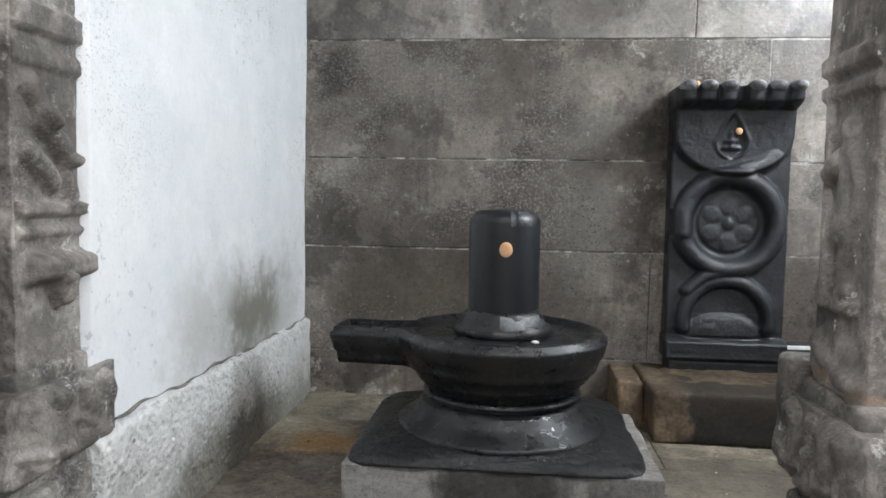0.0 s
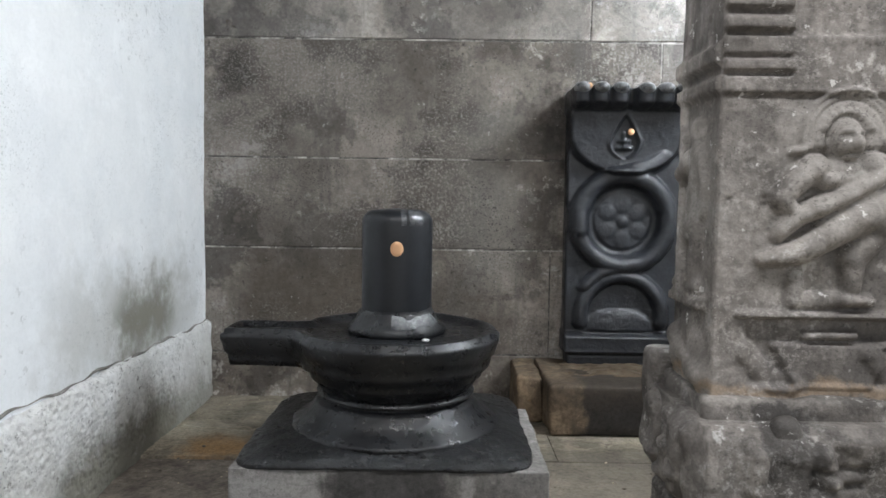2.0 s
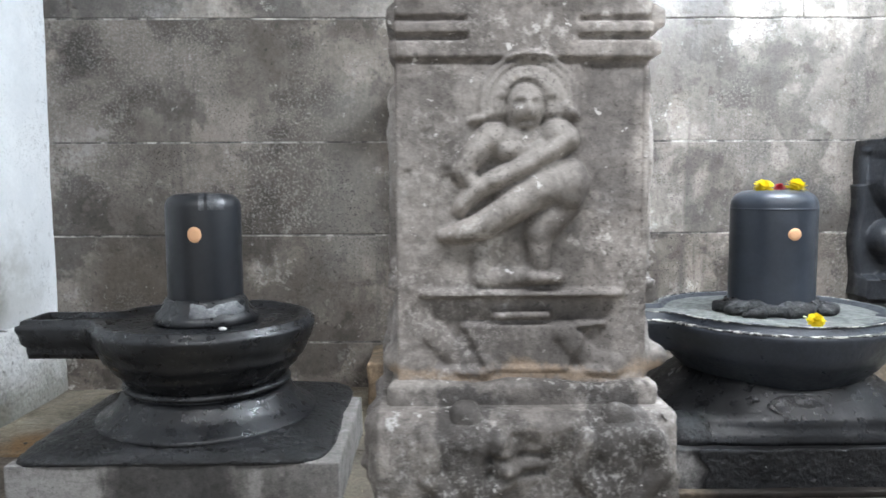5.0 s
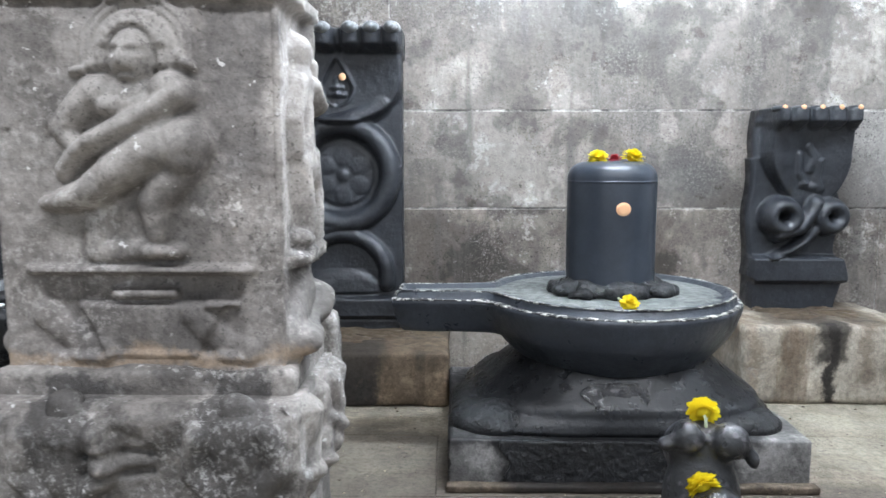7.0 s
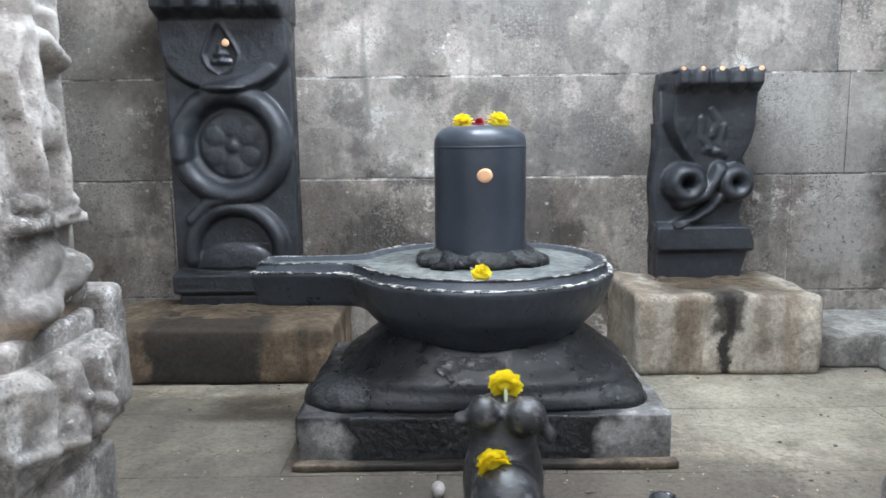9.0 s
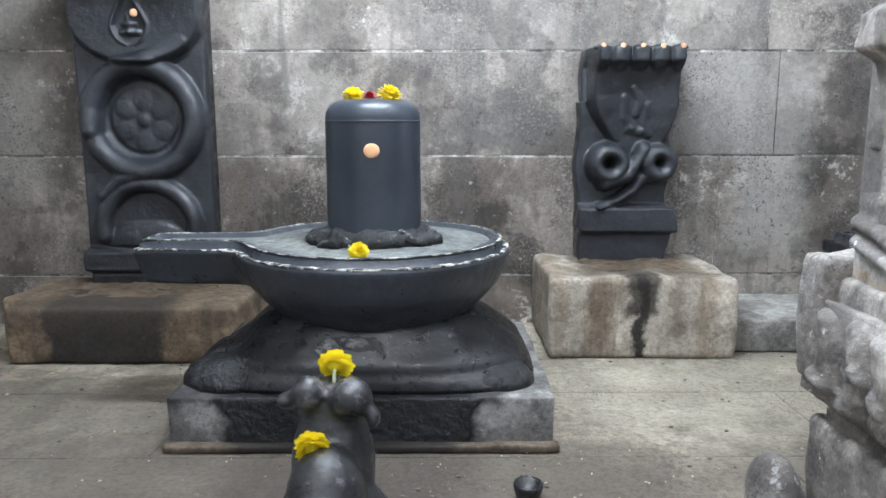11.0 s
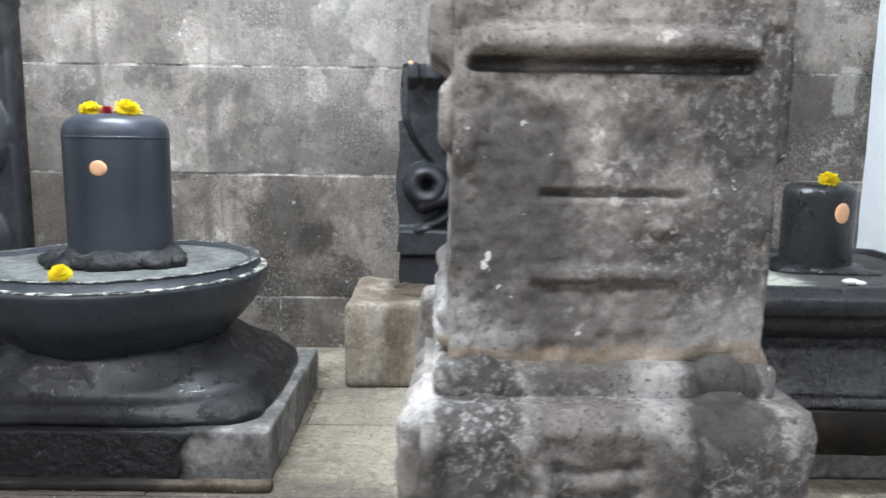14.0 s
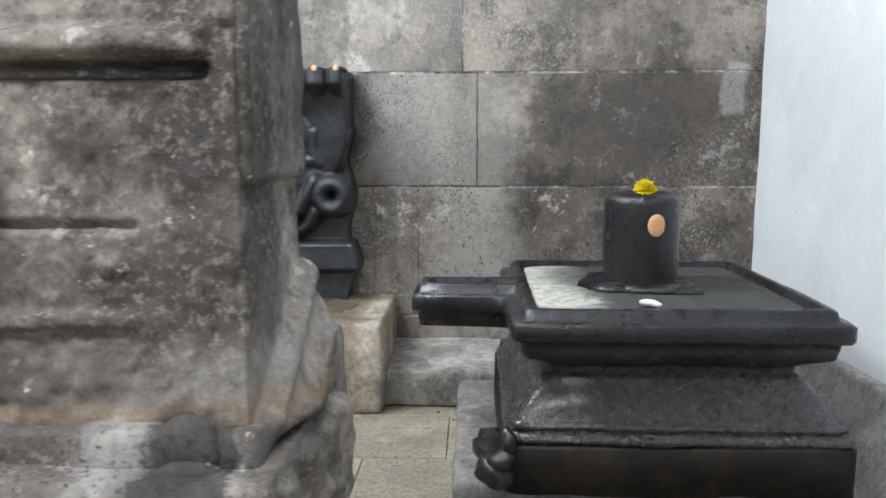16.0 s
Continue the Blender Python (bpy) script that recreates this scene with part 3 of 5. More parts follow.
COURSES = [(-0.02, 0.21, (-1.4, 0.4, 1.96, 2.9, 4.5)), (0.21, 0.705, (-1.4, 0.44, 2.62, 3.04, 4.5)), (0.705, 1.122, (-1.4, 0.74, 2.62, 3.26, 4.5)),
           (1.122, 1.665, (-1.4, 0.93, 3.205, 4.5)), (1.665, 2.12, (-1.4, 0.6, 2.2, 3.4, 4.5)), (2.12, 2.56, (-1.4, -0.2, 1.1, 2.7, 4.5))]


def small_box(sx, sy, sz, r):
    """A box with one chamfer, 44 triangles."""
    bm = bmesh.new()
    bmesh.ops.create_cube(bm, size=1)
    bmesh.ops.scale(bm, vec=(sx, sy, sz), verts=bm.verts)
    bmesh.ops.bevel(bm, geom=bm.edges[:], offset=r, segments=1, affect="EDGES")
    return bm


# ---- pillars ----
def egg(X, Z, cx, cz, rx, rz, h, turn=0.0):
    """A rounded oval swelling."""
    c, q = math.cos(radians(turn)), math.sin(radians(turn))
    u, v = (X - cx) * c + (Z - cz) * q, (Z - cz) * c - (X - cx) * q
    return h * np.sqrt(np.clip(1 - (u / rx) ** 2 - (v / rz) ** 2, 0, 1))


def taper(X, Z, line, r0, r1, h0, h1):
    """A rounded ridge whose width and height change along a broken line."""
    total = np.zeros_like(X)
    k = 14 * (len(line) - 1)
    for i in range(k + 1):
        s = i / k * (len(line) - 1)
        j = min(int(s), len(line) - 2)
        f = s - j
        cx, cz = line[j][0] + f * (line[j + 1][0] - line[j][0]), line[j][1] + f * (line[j + 1][1] - line[j][1])
        a = i / k
        r, h = r0 + a * (r1 - r0), h0 + a * (h1 - h0)
        total = np.maximum(total, egg(X, Z, cx, cz, r, r, h))
    return total


def carved_front(X, Z):
    """A dancer in relief with one leg raised across, under a moulded band and above a lotus stool."""
    h = lumpy(0.0026, 18, 31)(X, Z)
    whole_x, whole_z = X, Z
    X, Z = X / 1.05, 0.727 + (Z - 0.733) / 1.055
    halo = np.hypot(X - 0.010, Z - 1.045)
    up = np.clip((Z - 1.015) / 0.012, 0, 1)
    body = 0.012 * np.clip((0.088 - halo) / 0.006, 0, 1) * up
    for r in (0.064, 0.076):
        body = body - 0.005 * np.exp(-((halo - r) / 0.0028) ** 2) * up
    for shape in (egg(X, Z, 0.006, 1.058, 0.046, 0.036, 0.022), egg(X, Z, 0.003, 1.035, 0.031, 0.042, 0.050), taper(X, Z, [(0.004, 1.0), (0.006, 0.98)], 0.022, 0.03, 0.024, 0.03),
                  egg(X, Z, -0.077, 1.018, 0.017, 0.009, 0.022, 12), egg(X, Z, -0.060, 1.026, 0.010, 0.010, 0.016), egg(X, Z, 0.083, 1.028, 0.016, 0.009, 0.022, -25), egg(X, Z, 0.072, 1.040, 0.010, 0.012, 0.016),
                  egg(X, Z, -0.052, 0.985, 0.034, 0.030, 0.036), egg(X, Z, 0.058, 0.990, 0.034, 0.030, 0.038), egg(X, Z, 0.0, 0.972, 0.056, 0.038, 0.034), egg(X, Z, -0.028, 0.966, 0.022, 0.020, 0.042),
                  taper(X, Z, [(0.012, 0.965), (0.034, 0.925)], 0.042, 0.044, 0.030, 0.036),
                  taper(X, Z, [(-0.062, 0.982), (-0.104, 0.938)], 0.026, 0.022, 0.034, 0.030), taper(X, Z, [(-0.106, 0.934), (-0.084, 0.905), (-0.106, 0.868)], 0.020, 0.015, 0.030, 0.022),
                  taper(X, Z, [(0.072, 0.985), (0.040, 0.962), (-0.004, 0.938), (-0.052, 0.914)], 0.024, 0.020, 0.044, 0.052), taper(X, Z, [(-0.046, 0.916), (-0.078, 0.900), (-0.104, 0.874)], 0.021, 0.016, 0.046, 0.028),
                  taper(X, Z, [(0.076, 0.912), (0.020, 0.900), (-0.024, 0.872)], 0.042, 0.033, 0.046, 0.050), taper(X, Z, [(-0.022, 0.872), (-0.068, 0.840), (-0.108, 0.828)], 0.032, 0.020, 0.050, 0.034),
                  taper(X, Z, [(-0.100, 0.830), (-0.134, 0.824)], 0.018, 0.013, 0.034, 0.026), egg(X, Z, 0.074, 0.900, 0.038, 0.044, 0.042),
                  taper(X, Z, [(0.066, 0.880), (0.026, 0.826)], 0.036, 0.026, 0.030, 0.028), taper(X, Z, [(0.026, 0.826), (0.030, 0.775)], 0.026, 0.018, 0.028, 0.022), taper(X, Z, [(0.016, 0.752), (0.060, 0.750)], 0.015, 0.012, 0.026, 0.022),
                  taper(X, Z, [(-0.070, 0.806), (-0.070, 0.750)], 0.015, 0.017, 0.008, 0.012), taper(X, Z, [(-0.05, 0.748), (0.01, 0.752)], 0.017, 0.017, 0.012, 0.012)):
        body = np.maximum(body, shape)
    for ex in (-0.009, 0.018):
        body = body - egg(X, Z, ex, 1.042, 0.0105, 0.006, 0.011) + 0.5 * egg(X, Z, ex, 1.0415, 0.007, 0.004, 0.010)
        body = body + egg(X, Z, ex, 1.052, 0.012, 0.003, 0.003)
    face_edge = np.hypot((X - 0.003) / 0.033, (Z - 1.035) / 0.044)
    body = body - 0.010 * np.exp(-((face_edge - 1.04) / 0.07) ** 2) * np.clip((Z - 1.0) / 0.01, 0, 1)
    for k in range(9):
        a = radians(12 + 19.5 * k)
        body = body + egg(X, Z, 0.006 + 0.043 * math.cos(a), 1.052 + 0.036 * math.sin(a), 0.007, 0.007, 0.006)
    body = body + egg(X, Z, 0.004, 1.030, 0.0065, 0.015, 0.012) - limb(X, Z, [(-0.009, 1.0125), (0.016, 1.0125)], 0.003, 0.008) + egg(X, Z, 0.0035, 1.0075, 0.011, 0.004, 0.004) - limb(X, Z, [(-0.022, 0.985), (0.004, 0.975), (0.03, 0.986)], 0.003, 0.003)
    body = body - limb(X, Z, [(0.05, 0.936), (0.062, 0.90), (0.05, 0.875)], 0.0035, 0.004) - limb(X, Z, [(-0.046, 0.872), (-0.034, 0.842)], 0.003, 0.004)
    h = h + 1.1 * body
    X, Z = whole_x, whole_z - 0.004
    h = h - 0.006 * np.clip((X - 0.10) / 0.012, 0, 1) * np.clip((Z - 0.80) / 0.03, 0, 1) * np.clip((1.142 - Z) / 0.004, 0, 1)
    side = np.clip((np.abs(X + 0.0) - 0.095) / 0.006, 0, 1)
    bands = band(Z, 1.142, 1.176, 0.010) + band(Z, 1.182, 1.204, 0.018) + band(Z, 1.214, 1.250, 0.008) + band(Z, 1.258, 1.284, 0.020) + band(Z, 1.30, 1.34, 0.014)
    h = h + bands * side + (1 - side) * band(Z, 1.142, 1.25, 0.012)
    h = h + band(Z, 0.718, 0.731, 0.018) * np.clip((0.19 - np.abs(X)) / 0.02, 0, 1)
    stool = 0.125 - 0.55 * np.clip(0.668 - Z, 0, 0.11)
    h = h - 0.014 * band(Z, 0.585, 0.716, 1.0, 0.01) * np.clip((0.165 - np.abs(X)) / 0.02, 0, 1)
    h = h + 0.012 * np.clip((stool - np.abs(X - 0.01)) / 0.006, 0, 1) * band(Z, 0.582, 0.668, 1.0, 0.008)
    h = h + band(Z, 0.676, 0.692, 0.018) * np.clip((0.058 - np.abs(X + 0.0)) / 0.008, 0, 1) + band(Z, 0.662, 0.670, 0.014) * np.clip((0.03 - np.abs(X - 0.125)) / 0.006, 0, 1)
    for cx in (-0.11, 0.13):
        h = h + limb(X, Z, [(cx - 0.05, 0.65), (cx, 0.595), (cx + 0.04, 0.59)], 0.022, 0.010)
    return h - 0.012 * np.clip(lumpy(1.0, 26, 37)(X, Z) - 0.75, 0, 1)


def carved_side(X, Z):
    """A standing figure on a ledge, in low relief; X runs from the front edge to the back."""
    h = lumpy(0.004, 16, 41)(X, Z)
    body = np.zeros_like(X)
    for line, r, d in (([(0.13, 1.08), (0.13, 1.085)], 0.032, 0.036), ([(0.13, 1.04), (0.14, 0.95)], 0.04, 0.034), ([(0.10, 1.03), (0.075, 0.97), (0.09, 0.92)], 0.02, 0.028),
                       ([(0.17, 1.03), (0.23, 1.0)], 0.024, 0.046), ([(0.235, 1.0), (0.23, 1.07)], 0.02, 0.03), ([(0.14, 0.93), (0.16, 0.90)], 0.05, 0.034), ([(0.115, 0.90), (0.13, 0.79)], 0.026, 0.034),
                       ([(0.19, 0.91), (0.22, 0.85), (0.21, 0.77)], 0.027, 0.036), ([(0.10, 0.77), (0.14, 0.765)], 0.02, 0.032), ([(0.2, 0.765), (0.25, 0.765)], 0.02, 0.034), ([(0.255, 1.14), (0.25, 0.78)], 0.012, 0.02)):
        body = np.maximum(body, limb(X, Z, line, r, d))
    h = h + body + band(Z, 0.725, 0.75, 0.034) * np.clip((X - 0.04) / 0.03, 0, 1)
    h = h + limb(X, Z, [(0.06, 0.60), (0.15, 0.68), (0.25, 0.62)], 0.05, 0.024) + limb(X, Z, [(0.05, 0.60), (0.14, 0.60), (0.24, 0.66)], 0.025, 0.03)
    h = h + band(Z, 1.15, 1.18, 0.02) + band(Z, 1.2, 1.24, 0.026)
    return h


def worn_front(X, Z):
    """A weathered face with a deep cornice groove and two short joints."""
    h = lumpy(0.007, 14, 51)(X, Z) - 0.006 * np.clip(lumpy(1.0, 34, 55)(X, Z) - 0.45, 0, 1)
    ends = np.clip((0.178 - np.abs(X + 0.004) - 0.006 * vnoise(np.stack([0 * X.ravel(), X.ravel(), 9 * Z.ravel()], -1), 9, 57).reshape(X.shape)) / 0.012, 0, 1)
    h = h - band(Z, 0.932, 0.949, 0.045, 0.008) * ends
    h = h + ends * 0.020 * np.sqrt(np.clip(1 - ((Z - 0.963) / 0.020) ** 2, 0, 1)) + band(Z, 0.985, 1.2, 0.004)
    h = h - band(Z, 0.776, 0.785, 0.012, 0.005) * np.clip((0.095 - np.abs(X)) / 0.012, 0, 1)
    h = h + band(Z, 0.672, 0.69, 0.010, 0.006) * np.clip((0.098 - np.abs(X + 0.005)) / 0.02, 0, 1)
    return h + limb(X, Z, [(-0.19, 0.86), (-0.19, 0.83)], 0.02, 0.012) + limb(X, Z, [(0.06, 0.74), (0.07, 0.742)], 0.014, 0.008)


def worn_side(X, Z):
    h = lumpy(0.006, 14, 61)(X, Z)
    h = h + band(Z, 0.945, 1.02, 0.03, 0.02) - band(Z, 0.765, 0.785, 0.016) * np.clip((X - 0.03) / 0.02, 0, 1)
    return h + limb(X, Z, [(0.03, 0.62), (0.27, 0.67)], 0.014, 0.016) + limb(X, Z, [(0.03, 0.59), (0.27, 0.635)], 0.014, 0.018) + limb(X, Z, [(0.0, 0.9), (0.0, 0.85)], 0.02, 0.015)


def corbel_side(X, Z):
    return lumpy(0.005, 14, 71)(X, Z) + 0.9 * corbel_shape(X, Z)


def corbel_shape(X, Z):
    h = 0
    h = h + limb(X, Z, [(0.06, 1.16), (0.12, 1.10)], 0.03, 0.03) + limb(X, Z, [(0.10, 1.09), (0.20, 1.02)], 0.03, 0.036) + limb(X, Z, [(0.05, 1.02), (0.14, 0.96)], 0.03, 0.03)
    h = h + limb(X, Z, [(0.2, 1.0), (0.22, 0.93)], 0.024, 0.03) + band(Z, 0.885, 0.915, 0.024) + band(Z, 0.84, 0.86, 0.012)
    h = h + band(Z, 0.745, 0.80, 0.045, 0.02) * np.clip((X - 0.02) / 0.02, 0, 1) + limb(X, Z, [(0.15, 0.73), (0.17, 0.71)], 0.03, 0.05)
    return h + band(Z, 1.2, 1.24, 0.012) + band(Z, 1.27, 1.33, 0.02)


def plain_side(X, Z):
    return lumpy(0.004, 10, 81)(X, Z) + band(Z, 0.82, 2.0, 0.012, 0.01) - band(Z, 0.805, 0.82, 0.012) + limb(X, Z, [(0.05, 0.56), (0.29, 0.70)], 0.014, 0.014) + 0.05 * np.clip((0.56 + 0.55 * X - Z) / 0.1, 0, 1)


def pillar(cx, half, label, front, left, right, seed, heads, rock):
    """A square granite pillar: moulded shaft, base of three steps and corner bosses."""
    y0, deep = 1.58, 0.235
    along = 0.29 / deep
    p = thing("stone_pillar", label, "pillar", (cx, y0, 0), "row of carved pillars")
    part("shaft", merged(relief(-half, half, 0.54, 1.5, deep, front, 0.0042), rbox(-half, half, 0, deep, 1.5, 2.56, 0.012, 0.2)), rock, p)
    for name, fn, m in (("right_panel", right, pose(half + 0.001, 0, 0, 0, 0, 90)), ("left_panel", left, pose(-half - 0.001, deep, 0, 0, 0, -90))):
        if fn is None:
            continue
        used = (lambda X, Z, fn=fn: fn(along * X, Z)) if name == "right_panel" else (lambda X, Z, fn=fn: fn(along * (deep - X), Z))
        part("side_carving", relief(0.004, deep - 0.004, 0.54, 1.45, 0.01, used, 0.007), rock, p, "weathered low relief carving", at=m)
    b = half + 0.035
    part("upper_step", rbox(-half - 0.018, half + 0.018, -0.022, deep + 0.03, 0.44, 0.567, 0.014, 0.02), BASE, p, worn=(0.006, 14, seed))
    def crowd(X, Z):
        """Worn seated figures along the base."""
        h = lumpy(0.010, 11, seed + 3)(X, Z)
        for c, top, _ in heads:
            h = h + np.maximum.reduce([limb(X, Z, [(c, 0.47), (c, 0.41)], 0.045, 0.022), limb(X, Z, [(c - 0.06, 0.48), (c - 0.065, 0.42), (c - 0.03, 0.38)], 0.022, 0.026),
                                       limb(X, Z, [(c + 0.055, 0.485), (c + 0.07, 0.43), (c + 0.03, 0.375)], 0.022, 0.028), limb(X, Z, [(c - 0.04, 0.37), (c + 0.05, 0.365)], 0.02, 0.02)])
        return h - band(Z, 0.448, 0.460, 0.012) * (np.abs(X + 0.02) < 0.055) - band(Z, 0.415, 0.428, 0.012) * (np.abs(X + 0.02) < 0.055) - 0.02 * np.clip((Z - 0.505) / 0.02, 0, 1)

    def crowd_side(X, Z):
        h = lumpy(0.012, 10, seed + 4)(X, Z)
        for c in (0.0, 0.10, 0.18, 0.25):
            h = h + limb(X, Z, [(c, 0.50), (c + 0.02, 0.44), (c + 0.01, 0.38)], 0.035, 0.022)
        return h - 0.025 * np.clip((Z - 0.50) / 0.025, 0, 1) + limb(X, Z, [(-0.05, 0.40), (0.1, 0.37)], 0.012, 0.012) + limb(X, Z, [(0.12, 0.44), (0.2, 0.40)], 0.012, 0.012)

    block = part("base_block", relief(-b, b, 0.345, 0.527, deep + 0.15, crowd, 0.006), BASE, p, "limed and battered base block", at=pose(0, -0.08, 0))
    for s_, m_ in ((1, pose(b, 0, 0, 0, 0, 90)), (-1, pose(-b, deep, 0, 0, 0, -90))):
        part("side_carving", relief(-0.075, deep + 0.065, 0.345, 0.524, 0.02, crowd_side, 0.007), BASE, block, "battered carving on the side of the base", at=pose(0, 0.08, 0) @ m_)
    part("foot", merged(rbox(-b + 0.025, b - 0.025, -0.06, deep + 0.045, 0.28, 0.36, 0.03, 0.02), rbox(-b + 0.012, b - 0.012, -0.07, deep + 0.055, 0.0, 0.30, 0.015, 0.025)), BASE, p, worn=(0.007, 12, seed + 2))
    for x, z, y in heads:
        part("boss", merged(ball(x, y + 0.019, z - 0.006, 0.033, 0.022 if cx < 2 else 0.013, 0.036), ball(x, y + 0.012, z - 0.052, 0.040, 0.02, 0.036)), BASE, block, "dark round worn head", worn=(0.004, 22, seed))
        for s_ in (-1, 1) if cx < 2 else ():
            part("boss", merged(ball(x + s_ * 0.056, y + 0.010, z - 0.028, 0.013, 0.012, 0.015, 12), ball(x + s_ * 0.060, y + 0.004, z - 0.062, 0.019, 0.016, 0.030, 12)), BASE, block, "worn raised arm", worn=(0.003, 26, seed))
    part("back_lug", rbox(-b - 0.01, b + 0.012, deep + 0.01, deep + 0.1, 0.36, 0.605, 0.022, 0.02) if cx > 0 else rbox(-b, b - 0.01, deep + 0.03, deep + 0.1, 0.40, 0.52, 0.025, 0.02), BASE, p, worn=(0.007, 14, seed + 5))
    return p


pillar(-1.42, 0.225, "grey carved granite pillar with a moulded corbel against the white wall", worn_front, None, corbel_side, 2, [(-0.15, 0.505, 0.004), (0.15, 0.505, 0.004)], CARVED)
pillar(0.695, 0.226, "grey granite pillar with a dancing figure carved in relief", carved_front, lambda X, Z: 0.55 * carved_side(X, Z), carved_side, 5, [(-0.105, 0.515, 0.004), (0.164, 0.513, 0.004)], CARVED)
pillar(2.81, 0.2, "weathered grey granite pillar with a cornice groove and limed base", worn_front, worn_side, plain_side, 8, [(-0.163, 0.55, 0.044), (0.142, 0.556, 0.044)], WORN)


# ---- stone lingams ----
def flower(at, r, material, label, stem=None, turn=(0, 0, 0)):
    """A small flower head: rings of narrow petals round a heart."""
    f = thing("flower", label, "flower", pose(*at, *turn), "fresh flower offerings")
    rg = random.Random(int(1000 * (at[0] + 3 * at[1])))
    pts, faces = [], []
    for ring, (k, lift, length) in enumerate(((16, -0.15, 0.92), (18, 0.2, 1.0), (18, 0.5, 1.0), (16, 0.82, 0.95), (12, 1.12, 0.9), (7, 1.42, 0.85))):
        for i in range(k):
            a = 2 * math.pi * (i + 0.37 * ring) / k + rg.uniform(-0.1, 0.1)
            e = lift + rg.uniform(-0.12, 0.12)
            l, w = r * length * rg.uniform(0.88, 1.1), r * 0.19
            base = len(pts)
            for s, wide, drop in ((0.08, 0.5, 0), (0.55, 1.0, 0.02), (0.85, 0.95, -0.02), (1.0, 0.35, -0.1)):
                d, h = s * l * math.cos(e), s * l * math.sin(e) + drop * r + 0.22 * r
                for q in (-1, 1):
                    pts.append((d * math.cos(a) - q * wide * w * math.sin(a), d * math.sin(a) + q * wide * w * math.cos(a), h))
            faces += [(base + 2 * j, base + 2 * j + 1, base + 2 * j + 3, base + 2 * j + 2) for j in range(3)]
    part("petals", (pts, faces), material, f)
    part("heart", ball(0, 0, 0.32 * r, 0.5 * r, 0.5 * r, 0.42 * r, 12), material, f)
    if stem:
        part("stem", tube([(0, 0, 0.2 * r), *stem], 0.0035, 6), STEM, f, "pale cut stem")
    return f


def shaft_mesh(r, z0, z1, edge):
    prof = [(r * 0.99, z0), (r, z0 + 0.03)] + [(r, z0 + (z1 - edge - z0) * k / 6) for k in range(1, 7)]
    prof += [(r - edge * (1 - math.cos(a)), z1 - edge + edge * 0.92 * math.sin(a)) for a in (0.3, 0.6, 0.9, 1.2, 1.5)] + [((r - edge) * 0.6, z1 - 0.002), (0.01, z1)]
    return lathe(prof, 64)


def paste(parent, r, z, angle, size, tall=1.0):
    """A round paste mark on the curved shaft, as a thin bent disc."""
    pts, faces = [(0, 0, 0)], []
    for ring in (0.5, 0.85, 1.0):
        for k in range(24):
            a = 2 * math.pi * k / 24
            pts.append((ring, a, 0))
    out = []
    for p in pts:
        u, v = (0, 0) if p[0] == 0 else (p[0] * size * math.cos(p[1]), p[0] * size * tall * math.sin(p[1]))
        rad = r + (0.0035 if p[0] < 0.9 else 0.0002)
        th = radians(angle) + u / r
        out.append((rad * math.cos(th), rad * math.sin(th), z + v))
    for k in range(24):
        faces.append((0, 1 + k, 1 + (k + 1) % 24))
        for j in (0, 1):
            a, b = 1 + 24 * j + k, 1 + 24 * j + (k + 1) % 24
            faces.append((a, a + 24, b + 24, b))
    part("paste_mark", (out, faces), SANDAL, parent, "round dab of orange sandal paste")


def squashed(piece, depth):
    """Press the front half of a body back, towards a flat front."""
    return [(x, y if y > 0 else -depth * math.tanh(-y / depth), z) for x, y, z in piece[0]], piece[1]


# the first niche: a slim lingam on a round pedestal
plinth_a = tagged(part("stone_plinth", rbox(-0.682, 0.268, 2.277, 2.93, 0.0, 0.145, 0.008, 0.02), PLINTH1, worn=(0.004, 9, 3)), "low grey stone plinth streaked with oil", "plinth")
one = thing("stone_lingam", "slim black oiled stone lingam on a round spouted pedestal", "lingam", (-0.212, 2.658, 0.13))
DROP = pose(0, 0, -0.03)
part("spouted_disc", spouted(0.352, 0.096, 0.574, [(0.12, 0.20, 0), (0.10, 0.205, 0), (0.075, 0.235, 0), (0.058, 0.25, 0), (0.06, 0.268, 0), (0.035, 0.278, 1), (0.026, 0.30, 1), (0.026, 0.312, 1), (0.014, 0.325, 1), (0.006, 0.35, 1),
                                                  (0.0, 0.372, 1), (0.0, 0.386, 1), (0.012, 0.389, 1), (0.014, 0.401, 1), (0.022, 0.404, 1), (0.046, 0.402, 1), (0.056, 0.386, 1), (0.13, 0.386, 0)]), BLACK, one, worn=(0.003, 9, 2), at=DROP)
part("pedestal", lathe([(0.352, 0.0), (0.350, 0.030), (0.346, 0.042), (0.350, 0.050), (0.352, 0.058), (0.345, 0.066), (0.336, 0.070), (0.332, 0.074), (0.31, 0.086), (0.288, 0.106), (0.276, 0.126), (0.270, 0.138), (0.248, 0.141), (0.242, 0.150),
                       (0.264, 0.154), (0.268, 0.163), (0.252, 0.172), (0.24, 0.177)], 72), BLACK, one, worn=(0.004, 8, 4))
part("oil_skirt", squashed(spouted(0.456, 0.1, 0.3, [(0.0, -0.003, 0, 8), (0.005, 0.007, 0, 7), (0.030, 0.020, 0, 4.5), (0.060, 0.031, 0, 3.2), (0.082, 0.038, 0, 2.5), (0.100, 0.042, 0, 2.1), (0.13, 0.044, 0, 2)]), 0.62), CRUST, one,
     "black crust of old oil spread over the plinth", worn=(0.006, 14, 6), at=pose(-0.012, 0, 0.015))
sh = part("shaft", shaft_mesh(0.119, 0.36, 0.806, 0.046), SHAFT, one, at=DROP)
